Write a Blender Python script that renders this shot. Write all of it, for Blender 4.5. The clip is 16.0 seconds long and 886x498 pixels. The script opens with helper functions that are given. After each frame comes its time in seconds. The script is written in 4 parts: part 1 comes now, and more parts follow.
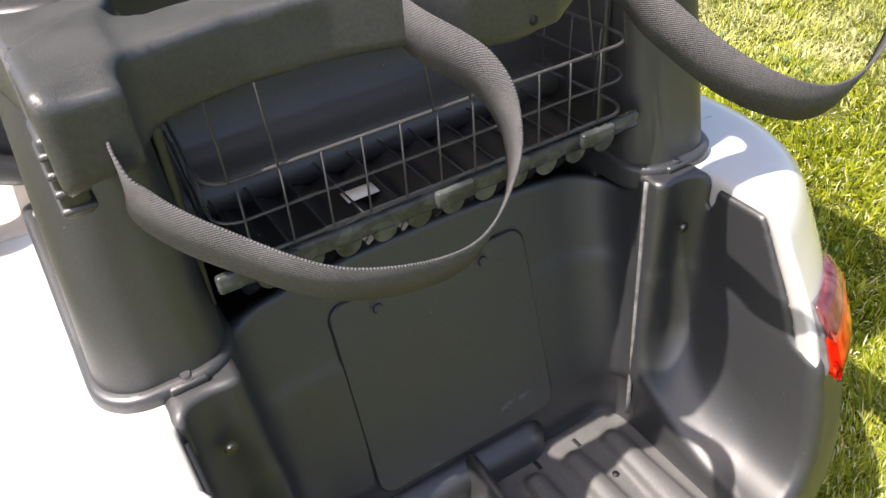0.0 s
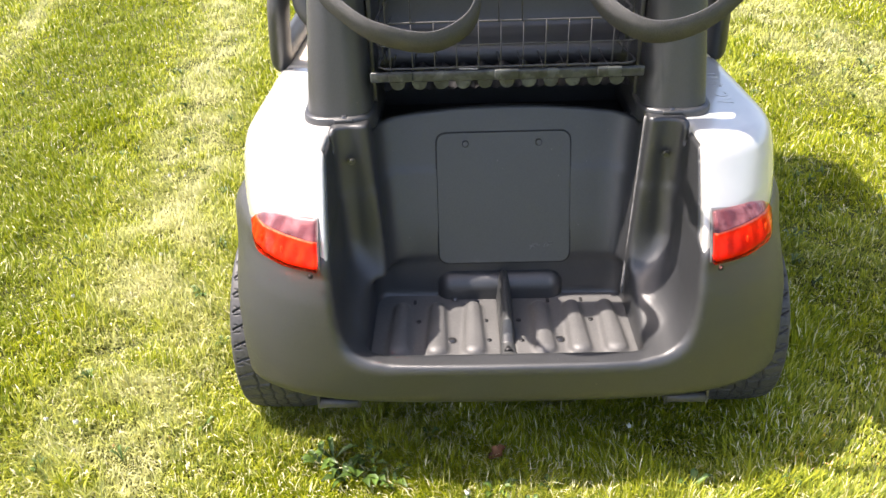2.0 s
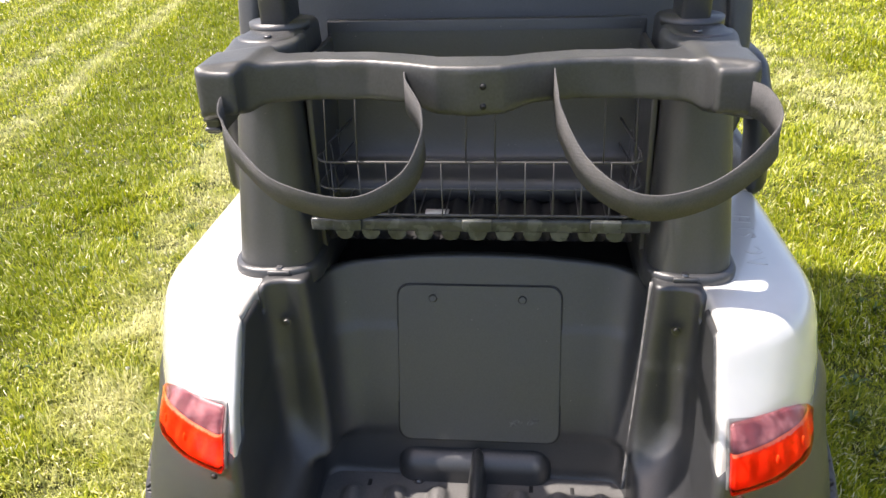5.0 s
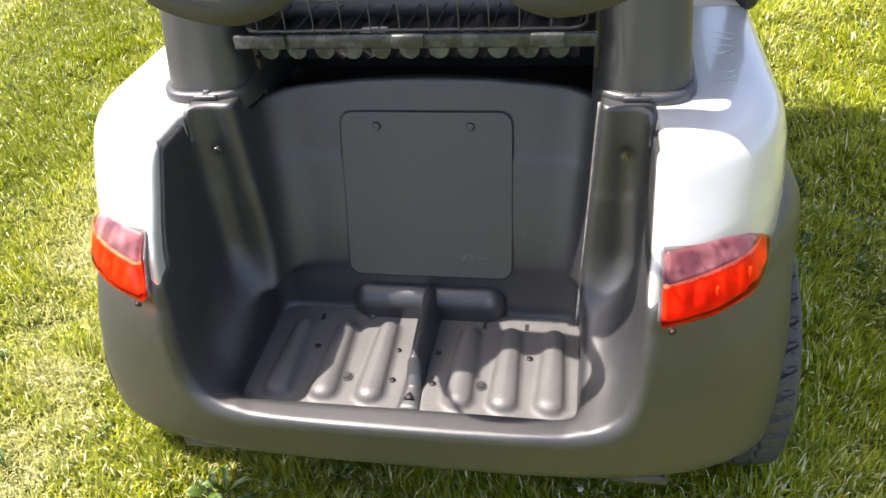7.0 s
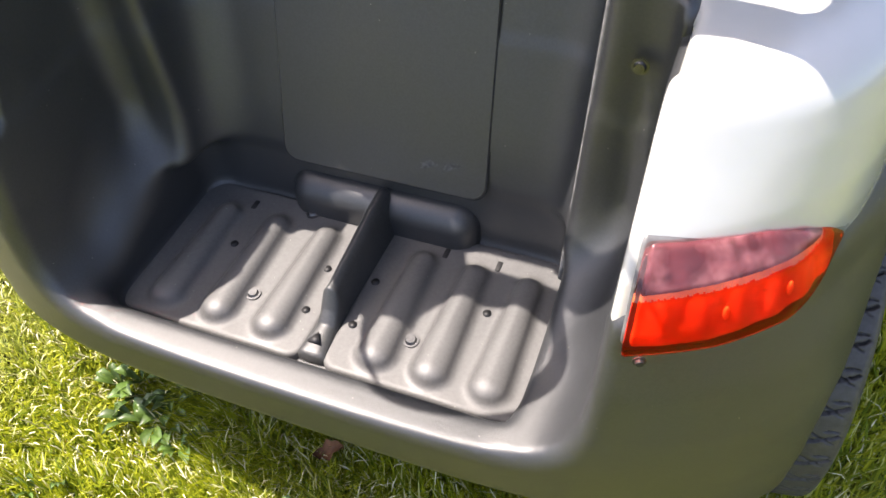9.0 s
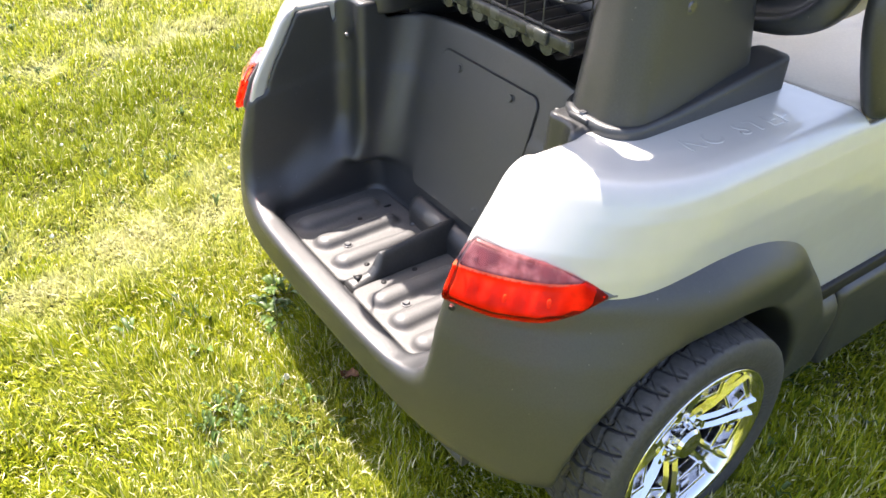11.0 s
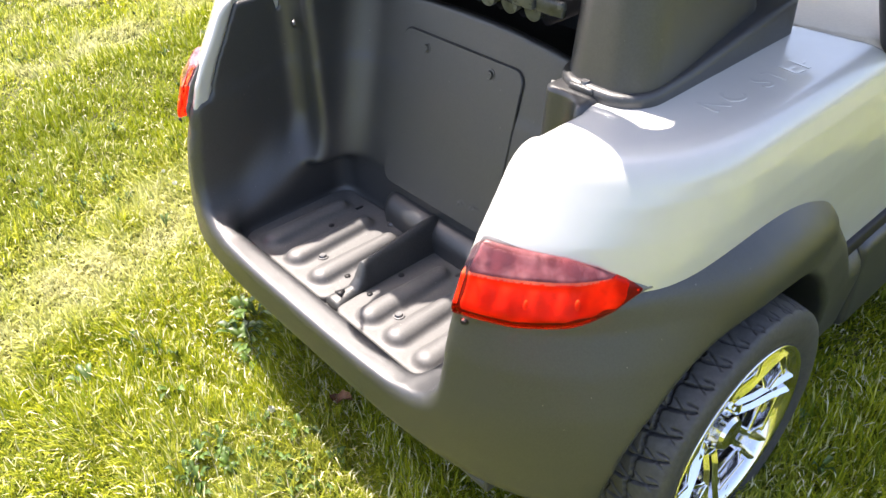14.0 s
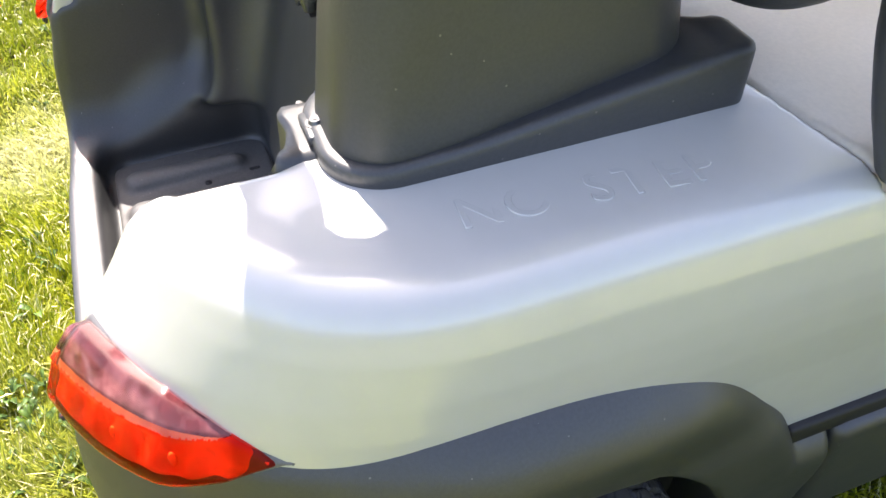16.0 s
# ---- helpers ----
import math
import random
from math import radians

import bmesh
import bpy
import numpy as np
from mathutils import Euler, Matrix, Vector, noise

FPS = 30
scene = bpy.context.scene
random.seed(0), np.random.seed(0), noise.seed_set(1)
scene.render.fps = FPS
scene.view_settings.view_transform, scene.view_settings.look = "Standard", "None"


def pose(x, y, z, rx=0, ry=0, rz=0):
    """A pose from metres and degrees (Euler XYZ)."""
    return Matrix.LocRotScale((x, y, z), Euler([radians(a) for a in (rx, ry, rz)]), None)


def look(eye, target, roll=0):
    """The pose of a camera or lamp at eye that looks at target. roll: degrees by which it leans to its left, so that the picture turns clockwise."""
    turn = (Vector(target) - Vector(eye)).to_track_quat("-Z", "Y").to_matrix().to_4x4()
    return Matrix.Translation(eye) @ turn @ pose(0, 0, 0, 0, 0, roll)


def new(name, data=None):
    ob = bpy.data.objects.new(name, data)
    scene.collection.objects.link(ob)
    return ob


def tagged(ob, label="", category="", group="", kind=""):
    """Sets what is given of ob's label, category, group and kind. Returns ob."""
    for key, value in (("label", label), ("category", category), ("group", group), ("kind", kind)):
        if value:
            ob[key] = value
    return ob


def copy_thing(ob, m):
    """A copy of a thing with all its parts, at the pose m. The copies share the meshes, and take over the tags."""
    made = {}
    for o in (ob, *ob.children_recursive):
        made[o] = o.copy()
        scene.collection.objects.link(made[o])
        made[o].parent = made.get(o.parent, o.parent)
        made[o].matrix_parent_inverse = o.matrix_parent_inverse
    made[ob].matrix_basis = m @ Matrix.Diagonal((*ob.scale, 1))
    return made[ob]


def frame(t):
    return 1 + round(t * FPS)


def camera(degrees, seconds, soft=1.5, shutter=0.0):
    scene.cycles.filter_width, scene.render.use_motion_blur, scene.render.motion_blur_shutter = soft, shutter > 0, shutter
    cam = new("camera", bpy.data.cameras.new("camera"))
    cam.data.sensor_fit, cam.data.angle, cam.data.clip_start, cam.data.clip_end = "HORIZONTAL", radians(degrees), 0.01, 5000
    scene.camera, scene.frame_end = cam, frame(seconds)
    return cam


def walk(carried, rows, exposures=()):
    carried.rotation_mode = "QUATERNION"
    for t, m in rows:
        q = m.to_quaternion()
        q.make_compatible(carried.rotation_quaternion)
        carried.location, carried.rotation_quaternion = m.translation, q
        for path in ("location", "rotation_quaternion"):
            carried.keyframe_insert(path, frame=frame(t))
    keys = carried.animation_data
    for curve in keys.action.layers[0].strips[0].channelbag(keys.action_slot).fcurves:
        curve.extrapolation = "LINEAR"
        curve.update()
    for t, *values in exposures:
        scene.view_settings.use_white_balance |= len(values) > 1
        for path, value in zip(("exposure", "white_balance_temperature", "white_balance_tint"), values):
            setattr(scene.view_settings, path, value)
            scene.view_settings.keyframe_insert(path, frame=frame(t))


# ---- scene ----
cam = camera(58.0, 16.0)
PATH = [
    (0, (-0.401, -0.411, 1.469), (0.348, 0.969, 0.231), -5.5),
    (0.5, (-0.332, -0.745, 1.480), (0.054, 0.857, 0.347), -3.0),
    (1, (-0.283, -0.991, 1.487), (-0.124, 0.662, 0.372), -1.8),
    (1.5, (-0.149, -1.255, 1.453), (-0.181, 0.439, 0.391), -2.2),
    (2, (-0.092, -1.424, 1.473), (-0.157, 0.303, 0.468), -3.0),
    (2.5, (-0.096, -1.509, 1.481), (-0.186, 0.243, 0.519), -2.8),
    (3, (-0.060, -1.565, 1.507), (-0.168, 0.210, 0.591), -2.2),
    (3.5, (0.087, -1.476, 1.515), (-0.113, 0.312, 0.642), -2.0),
    (3.7, (0.137, -1.434, 1.515), (-0.110, 0.353, 0.652), -1.7),
    (5.8, (0.076, -0.847, 1.503), (-0.123, 0.885, 0.523), -3.8),
    (6, (0.105, -0.854, 1.478), (-0.104, 0.840, 0.435), -4.1),
    (6.5, (0.203, -0.884, 1.428), (-0.077, 0.728, 0.278), -5.0),
    (7, (0.305, -0.920, 1.399), (-0.060, 0.657, 0.224), -6.3),
    (7.5, (0.361, -0.888, 1.370), (-0.084, 0.643, 0.164), -8.0),
    (8, (0.367, -0.730, 1.315), (-0.084, 0.731, 0.027), -9.0),
    (8.5, (0.377, -0.592, 1.275), (-0.073, 0.759, -0.129), -9.5),
    (9, (0.454, -0.464, 1.233), (-0.144, 0.736, -0.250), -6.7),
    (9.2, (0.500, -0.434, 1.233), (-0.199, 0.680, -0.274), -5.2),
    (11.3, (1.284, -0.616, 1.428), (-0.140, 0.310, 0.374), 0.2),
    (11.5, (1.297, -0.623, 1.449), (-0.175, 0.293, 0.451), -0.0),
    (12, (1.216, -0.650, 1.467), (-0.282, 0.287, 0.529), 0.0),
    (12.5, (1.042, -0.681, 1.440), (-0.374, 0.358, 0.484), -1.9),
    (13, (0.969, -0.683, 1.400), (-0.349, 0.416, 0.374), -2.8),
    (13.5, (0.966, -0.661, 1.360), (-0.319, 0.437, 0.291), -3.2),
    (14, (1.049, -0.561, 1.322), (-0.197, 0.460, 0.137), -3.6),
    (14.5, (1.180, -0.390, 1.308), (-0.107, 0.547, 0.097), -3.3),
    (15, (1.125, -0.191, 1.302), (-0.230, 0.661, 0.103), -4.5),
    (15.5, (1.033, -0.050, 1.287), (-0.309, 0.711, 0.014), -3.8),
    (16, (0.986, 0.176, 1.245), (-0.373, 0.672, -0.136), -1.1),
]
walk(cam, [(t, look(eye, target, roll)) for t, eye, target, roll in PATH], exposures=[(0, 1.0, 6850, 17), (0.5, 1.0, 6850, 17), (1, 1.05, 6850, 17), (2, 1.25, 6850, 17), (3.5, 1.5, 6850, 17), (6, 0.9, 6850, 17), (7, 1.3, 6850, 17), (9, 1.3, 6850, 17), (11.5, 1.68, 6850, 17), (12.5, 1.52, 6850, 17), (13.5, 1.65, 6850, 17), (14.5, 1.5, 6850, 17), (16, 1.7, 6850, 17)])

# ---- world, sun, exposure ----
SUN_TO = Vector((-0.50, 0.035, 1.0)).normalized()      # the way to the sun
world = bpy.data.worlds.new("sky_world")
scene.world = world
world.use_nodes = True
wt = world.node_tree
sky = wt.nodes.new("ShaderNodeTexSky")
sky.sky_type, sky.sun_disc = "NISHITA", False
sky.air_density, sky.dust_density, sky.ozone_density = 1.0, 3.0, 0.7
sky.sun_elevation = math.asin(SUN_TO.z)
sky.sun_rotation = math.atan2(SUN_TO.x, SUN_TO.y)
wt.links.new(sky.outputs["Color"], wt.nodes["Background"].inputs["Color"])
wt.nodes["Background"].inputs["Strength"].default_value = 0.15
sun = new("sun", bpy.data.lights.new("sun", "SUN"))
sun.data.energy, sun.data.angle, sun.data.color = 5.0, radians(0.53), (1.0, 0.955, 0.88)
sun.matrix_world = look((-8, 1.5, 9), Vector((-8, 1.5, 9)) - SUN_TO)


# ---- materials ----
def material(name, color, rough=0.5, metal=0.0, vary=0.12, grain=60.0, bump=0.0, bump_scale=250.0, stain=None, stain_scale=4.0,
             stain_amount=0.5, coat=0.0, spec=0.5, island=False, transmission=0.0, rough_vary=0.1):
    """Procedural surface: base colour with fine grain and broad stains, roughness wear and relief."""
    m = bpy.data.materials.new(name)
    m.use_nodes = True
    nt, bsdf = m.node_tree, m.node_tree.nodes["Principled BSDF"]
    L = nt.links.new
    geo = nt.nodes.new("ShaderNodeTexCoord")

    def noise_tex(scale, detail=4.0):
        n = nt.nodes.new("ShaderNodeTexNoise")
        n.inputs["Scale"].default_value, n.inputs["Detail"].default_value = scale, detail
        L(geo.outputs["Object"], n.inputs["Vector"])
        return n

    def mix(kind, fac, a, b):
        n = nt.nodes.new("ShaderNodeMix")
        n.data_type, n.blend_type = "RGBA", kind
        for sock, v in ((n.inputs["Factor"], fac), (n.inputs["A"], a), (n.inputs["B"], b)):
            if isinstance(v, bpy.types.NodeSocket):
                L(v, sock)
            else:
                sock.default_value = v
        return n.outputs["Result"]

    def ramp(src, lo, hi, a, b):
        n = nt.nodes.new("ShaderNodeMapRange")
        n.inputs["From Min"].default_value, n.inputs["From Max"].default_value = lo, hi
        n.inputs["To Min"].default_value, n.inputs["To Max"].default_value = a, b
        L(src, n.inputs["Value"])
        return n.outputs["Result"]

    fine, broad = noise_tex(grain), noise_tex(stain_scale, 6.0)
    col = mix("MULTIPLY", 1.0, (*color, 1), (1, 1, 1, 1))
    g = ramp(fine.outputs["Fac"], 0.3, 0.7, 1 - vary, 1 + vary)
    hsv = nt.nodes.new("ShaderNodeHueSaturation")
    L(col, hsv.inputs["Color"])
    L(g, hsv.inputs["Value"])
    col = hsv.outputs["Color"]
    if stain:
        col = mix("MIX", ramp(broad.outputs["Fac"], 0.48, 0.68, 0, stain_amount), col, (*stain, 1))
    if island:
        gm = nt.nodes.new("ShaderNodeNewGeometry")
        h2 = nt.nodes.new("ShaderNodeHueSaturation")
        L(ramp(gm.outputs["Random Per Island"], 0, 1, 0.7, 1.3), h2.inputs["Value"])
        L(col, h2.inputs["Color"])
        col = h2.outputs["Color"]
    L(col, bsdf.inputs["Base Color"])
    L(ramp(broad.outputs["Fac"], 0.3, 0.7, max(rough - rough_vary, 0.02), min(rough + rough_vary, 1)), bsdf.inputs["Roughness"])
    bsdf.inputs["Metallic"].default_value = metal
    bsdf.inputs["Specular IOR Level"].default_value = spec
    bsdf.inputs["Coat Weight"].default_value = coat
    bsdf.inputs["Coat Roughness"].default_value = 0.06
    bsdf.inputs["Transmission Weight"].default_value = transmission
    if bump:
        b = nt.nodes.new("ShaderNodeBump")
        b.inputs["Strength"].default_value, b.inputs["Distance"].default_value = bump, 0.0006
        L(noise_tex(bump_scale, 2.0).outputs["Fac"], b.inputs["Height"])
        L(b.outputs["Normal"], bsdf.inputs["Normal"])
    return m


BLACK = material("textured_black_plastic", (0.028, 0.0295, 0.0315), 0.42, spec=0.95, vary=0.2, grain=300, bump=0.5, bump_scale=900,
                 stain=(0.040, 0.042, 0.045), stain_scale=6, stain_amount=0.25, rough_vary=0.06)
FADED = material("weathered_black_plastic", (0.036, 0.038, 0.039), 0.46, spec=0.8, vary=0.25, grain=240, bump=0.5, bump_scale=700,
                 stain=(0.070, 0.072, 0.072), stain_scale=9, stain_amount=0.5, rough_vary=0.08)
LINER = material("dusty_black_floor", (0.090, 0.089, 0.087), 0.58, spec=0.8, vary=0.14, grain=220, bump=0.4, bump_scale=500,
                 stain=(0.105, 0.103, 0.099), stain_scale=11, stain_amount=0.5)
def add_dust(m, amount=0.35, scale=70.0):
    """Sparse pale specks of dust and grass bits on a dark moulding."""
    nt, L = m.node_tree, m.node_tree.links.new
    bsdf, tc, cells = nt.nodes["Principled BSDF"], nt.nodes.new("ShaderNodeTexCoord"), nt.nodes.new("ShaderNodeTexVoronoi")
    cells.inputs["Scale"].default_value = scale
    L(tc.outputs["Object"], cells.inputs["Vector"])
    near, pick, both, mix = (nt.nodes.new(k) for k in ("ShaderNodeMath", "ShaderNodeMath", "ShaderNodeMath", "ShaderNodeMix"))
    near.operation, near.inputs[1].default_value = "LESS_THAN", 0.06
    L(cells.outputs["Distance"], near.inputs[0])
    split = nt.nodes.new("ShaderNodeSeparateColor")
    L(cells.outputs["Color"], split.inputs["Color"])
    pick.operation, pick.inputs[1].default_value = "GREATER_THAN", 0.72
    L(split.outputs["Red"], pick.inputs[0])
    both.operation = "MULTIPLY"
    L(near.outputs[0], both.inputs[0])
    L(pick.outputs[0], both.inputs[1])
    mix.data_type = "RGBA"
    old = bsdf.inputs["Base Color"].links[0].from_socket
    L(both.outputs[0], mix.inputs["Factor"])
    L(old, mix.inputs["A"])
    mix.inputs["B"].default_value = (amount, amount * 0.98, amount * 0.9, 1)
    L(mix.outputs["Result"], bsdf.inputs["Base Color"])


add_dust(BLACK, 0.15, 60.0)
add_dust(LINER, 0.30, 90.0)
WHITE = material("white_body_paint", (0.60, 0.595, 0.565), 0.27, metal=0.15, vary=0.015, grain=30, coat=0.8, stain=(0.585, 0.58, 0.545), stain_scale=2.5,
                 stain_amount=0.05, rough_vary=0.0)
RUBBER = material("tyre_rubber", (0.055, 0.055, 0.057), 0.55, vary=0.25, grain=120, bump=0.4, bump_scale=300, stain=(0.07, 0.065, 0.055),
                  stain_scale=9, stain_amount=0.3)
CHROME = material("chrome", (0.86, 0.86, 0.87), 0.11, metal=1.0, vary=0.02, rough_vary=0.03)
STEEL = material("zinc_screw_steel", (0.16, 0.16, 0.165), 0.42, metal=1.0, vary=0.1, grain=200)
# near-black for holes and hidden parts, and for shade put into the colour
DARK = material("near_black_plastic_and_shade", (0.010, 0.010, 0.011), 0.6, vary=0.2)
WIRE = material("black_coated_wire", (0.06, 0.06, 0.062), 0.35, vary=0.1)
SMOKE = material("dusty_tray_plastic", (0.038, 0.042, 0.042), 0.25, vary=0.4, grain=60, stain=(0.13, 0.14, 0.13), stain_scale=24, stain_amount=0.6)
CREAM = material("cream_vinyl", (0.74, 0.66, 0.55), 0.5, vary=0.04, grain=200, bump=0.3, bump_scale=700, stain=(0.68, 0.60, 0.49),
                 stain_scale=6, stain_amount=0.3)
def webbing(name, color):
    """Ribbed woven strap: lines along and across its length, from the strap's own measure in metres."""
    m = material(name, color, 0.8, vary=0.25, grain=400, stain=(0.13, 0.125, 0.12), stain_scale=25, stain_amount=0.35)
    nt, L = m.node_tree, m.node_tree.links.new
    bsdf, uv = nt.nodes["Principled BSDF"], nt.nodes.new("ShaderNodeTexCoord")
    sep = nt.nodes.new("ShaderNodeSeparateXYZ")
    L(uv.outputs["UV"], sep.inputs["Vector"])

    def ribs(sock, pitch):
        mul, sine = nt.nodes.new("ShaderNodeMath"), nt.nodes.new("ShaderNodeMath")
        mul.operation, sine.operation = "MULTIPLY", "SINE"
        mul.inputs[1].default_value = 2 * math.pi / pitch
        L(sock, mul.inputs[0])
        L(mul.outputs[0], sine.inputs[0])
        return sine.outputs[0]

    prod = nt.nodes.new("ShaderNodeMath")
    prod.operation = "MULTIPLY"
    L(ribs(sep.outputs["X"], 0.0026), prod.inputs[0])
    L(ribs(sep.outputs["Y"], 0.0030), prod.inputs[1])
    b = nt.nodes.new("ShaderNodeBump")
    b.inputs["Strength"].default_value, b.inputs["Distance"].default_value = 0.5, 0.0010
    L(prod.outputs[0], b.inputs["Height"])
    L(b.outputs["Normal"], bsdf.inputs["Normal"])
    return m


WEB = webbing("woven_black_webbing", (0.068, 0.068, 0.070))
RED = material("red_lens", (1.0, 0.010, 0.003), 0.04, vary=0.02, grain=45, transmission=1.0, rough_vary=0.02)
PINK = material("clear_red_lens", (0.93, 0.42, 0.47), 0.04, vary=0.04, grain=35, transmission=1.0, rough_vary=0.02)
RED.node_tree.nodes["Principled BSDF"].inputs["IOR"].default_value = 1.22
MIRROR = material("frosted_lamp_reflector", (0.92, 0.42, 0.16), 0.35, metal=0.1, vary=0.2, grain=60, stain=(0.45, 0.10, 0.04), stain_scale=30,
                  stain_amount=0.7)
HOUSING = material("dark_lamp_housing", (0.11, 0.045, 0.05), 0.3, vary=0.4, grain=50, stain=(0.40, 0.30, 0.30), stain_scale=24, stain_amount=0.8)
GASKET = material("grey_lamp_gasket", (0.13, 0.13, 0.13), 0.4, vary=0.3, grain=80)
AMBER = material("amber_bulb", (1.0, 0.75, 0.25), 0.2, vary=0.1)
SEAM = material("worn_pale_seam", (0.17, 0.168, 0.165), 0.6, vary=0.4, grain=60)
SCUFF = material("pale_scuff", (0.085, 0.087, 0.09), 0.7, vary=0.5, grain=150)
PAVING = material("concrete_paving", (0.55, 0.53, 0.51), 0.85, vary=0.1, grain=40, bump=0.4, bump_scale=90, stain=(0.42, 0.41, 0.40), stain_scale=0.7)
PAPER = material("white_sticker", (0.75, 0.74, 0.70), 0.6, vary=0.05)


# ---- shape helpers ----
def link_mesh(name, data, mat, parent=None, label=""):
    ob = new(name, data)
    if mat and not data.materials:
        data.materials.append(mat)
    if parent:
        ob.parent = parent
    if label:
        ob["label"] = label
    return ob


def part(name, bm, mat, parent, label="", smooth=True):
    """One bmesh as one mesh object under a thing or a part."""
    data = bpy.data.meshes.new(name)
    bm.to_mesh(data)
    bm.free()
    if smooth:
        data.shade_smooth()
    return link_mesh(name, data, mat, parent, label)


def raw(name, verts, faces, mat, parent=None, label="", smooth=True):
    """A mesh object from arrays of places and of quads or triangles."""
    verts, faces = np.asarray(verts, np.float32), np.asarray(faces, np.int32)
    n, k = faces.shape
    data = bpy.data.meshes.new(name)
    data.vertices.add(len(verts))
    data.vertices.foreach_set("co", verts.ravel())
    data.loops.add(n * k)
    data.loops.foreach_set("vertex_index", faces.ravel())
    data.polygons.add(n)
    data.polygons.foreach_set("loop_start", np.arange(0, n * k, k, dtype=np.int32))
    data.update(calc_edges=True)
    data.validate()
    if smooth:
        data.shade_smooth()
    return link_mesh(name, data, mat, parent, label)


def smin(a, b, k):
    h = np.maximum(k - np.abs(a - b), 0) / k
    return np.minimum(a, b) - h * h * k / 4


def smax(a, b, k):
    return -smin(-a, -b, k)


def carve(f, lo, hi, step):
    """Surface of the solid f(x, y, z) < 0 in a box, as places and quads: one place a cell, drawn onto the surface."""
    axes = [np.arange(a, b + step, step) for a, b in zip(lo, hi)]
    d = f(*np.meshgrid(*axes, indexing="ij"))
    inside = d < 0
    nx, ny, nz = (len(a) - 1 for a in axes)
    total, count = np.zeros((nx, ny, nz, 3), np.float32), np.zeros((nx, ny, nz), np.float32)
    corner = lambda g, i, j, k: g[i:nx + i, j:ny + j, k:nz + k]  # noqa: E731
    for axis in range(3):
        for u in (0, 1):
            for v in (0, 1):
                c0, c1 = [0, 0, 0], [0, 0, 0]
                o1, o2 = [a for a in range(3) if a != axis]
                c0[o1] = c1[o1] = u
                c0[o2] = c1[o2] = v
                c1[axis] = 1
                d0, d1 = corner(d, *c0), corner(d, *c1)
                cross = (d0 < 0) != (d1 < 0)
                t = np.where(cross, d0 / np.where(cross, d0 - d1, 1), 0)
                for a in range(3):
                    total[..., a] += cross * (c0[a] + (t if a == axis else 0))
                count += cross
    has = count > 0
    ids = np.full((nx, ny, nz), -1, np.int64)
    ids[has] = np.arange(has.sum())
    base = np.stack(np.nonzero(has), 1)
    verts = np.array(lo) + (base + total[has] / count[has][:, None]) * step
    faces = []
    for axis in range(3):
        o1, o2 = [(1, 2), (2, 0), (0, 1)][axis]
        s0, s1 = [slice(1, -1)] * 3, [slice(1, -1)] * 3
        s0[axis], s1[axis] = slice(0, -1), slice(1, None)
        a, b = inside[tuple(s0)], inside[tuple(s1)]
        for flip in (False, True):
            where = np.stack(np.nonzero(a & ~b if not flip else ~a & b), 1)
            if not len(where):
                continue
            where[:, o1] += 1
            where[:, o2] += 1
            quad = []
            for du, dv in ((-1, -1), (0, -1), (0, 0), (-1, 0)):
                c = where.copy()
                c[:, o1] += du
                c[:, o2] += dv
                quad.append(ids[c[:, 0], c[:, 1], c[:, 2]])
            q = np.stack(quad if not flip else quad[::-1], 1)
            faces.append(q[(q >= 0).all(1)])
    faces = np.concatenate(faces)
    e, ends = step * 0.1, np.concatenate([faces, faces[:, [1, 2, 3, 0]]], 0).T.ravel()
    starts = np.concatenate([faces[:, [1, 2, 3, 0]], faces], 0).T.ravel()
    share = np.maximum(np.bincount(starts, minlength=len(verts)), 1)
    for turn in range(5):
        if turn < 2:
            verts = np.stack([np.bincount(starts, verts[ends, a], len(verts)) / share for a in range(3)], 1)
        x, y, z = verts.T
        d0 = f(x, y, z)
        g = np.stack([f(x + e, y, z) - d0, f(x, y + e, z) - d0, f(x, y, z + e) - d0], 1) / e
        verts = verts - np.clip(d0 / np.maximum((g * g).sum(1), 0.05), -step * 0.5, step * 0.5)[:, None] * g
    return verts, faces


def solid(name, f, lo, hi, step, mat, parent, label=""):
    verts, faces = carve(f, lo, hi, step)
    return raw(name, verts, faces, mat, parent, label)


def box_d(x, y, z, lo, hi, r=0.0):
    """Distance to a box with edges rounded by r."""
    q = [np.abs(v - (a + b) / 2) - (b - a) / 2 + r for v, a, b in zip((x, y, z), lo, hi)]
    out = np.sqrt(sum(np.maximum(v, 0) ** 2 for v in q))
    return out + np.minimum(np.maximum(np.maximum(q[0], q[1]), q[2]), 0) - r


def bevel_box(bm, lo, hi, r=0.003, seg=2):
    """Adds a box with rounded edges to a bmesh."""
    made = bmesh.ops.create_cube(bm, size=1)["verts"]
    mid, size = [(a + b) / 2 for a, b in zip(lo, hi)], [b - a for a, b in zip(lo, hi)]
    bmesh.ops.transform(bm, verts=made, matrix=Matrix.Translation(mid) @ Matrix.Diagonal((*size, 1)))
    if r:
        edges = list({e for v in made for e in v.link_edges})
        bmesh.ops.bevel(bm, geom=edges, offset=r, segments=seg, affect="EDGES", profile=0.5)
    return bm


def rod(bm, a, b, r, seg=8, r2=None):
    a, b = Vector(a), Vector(b)
    made = bmesh.ops.create_cone(bm, cap_ends=True, segments=seg, radius1=r, radius2=r if r2 is None else r2, depth=(b - a).length)["verts"]
    bmesh.ops.transform(bm, verts=made, matrix=Matrix.Translation((a + b) / 2) @ (b - a).to_track_quat("Z", "Y").to_matrix().to_4x4())
    return bm


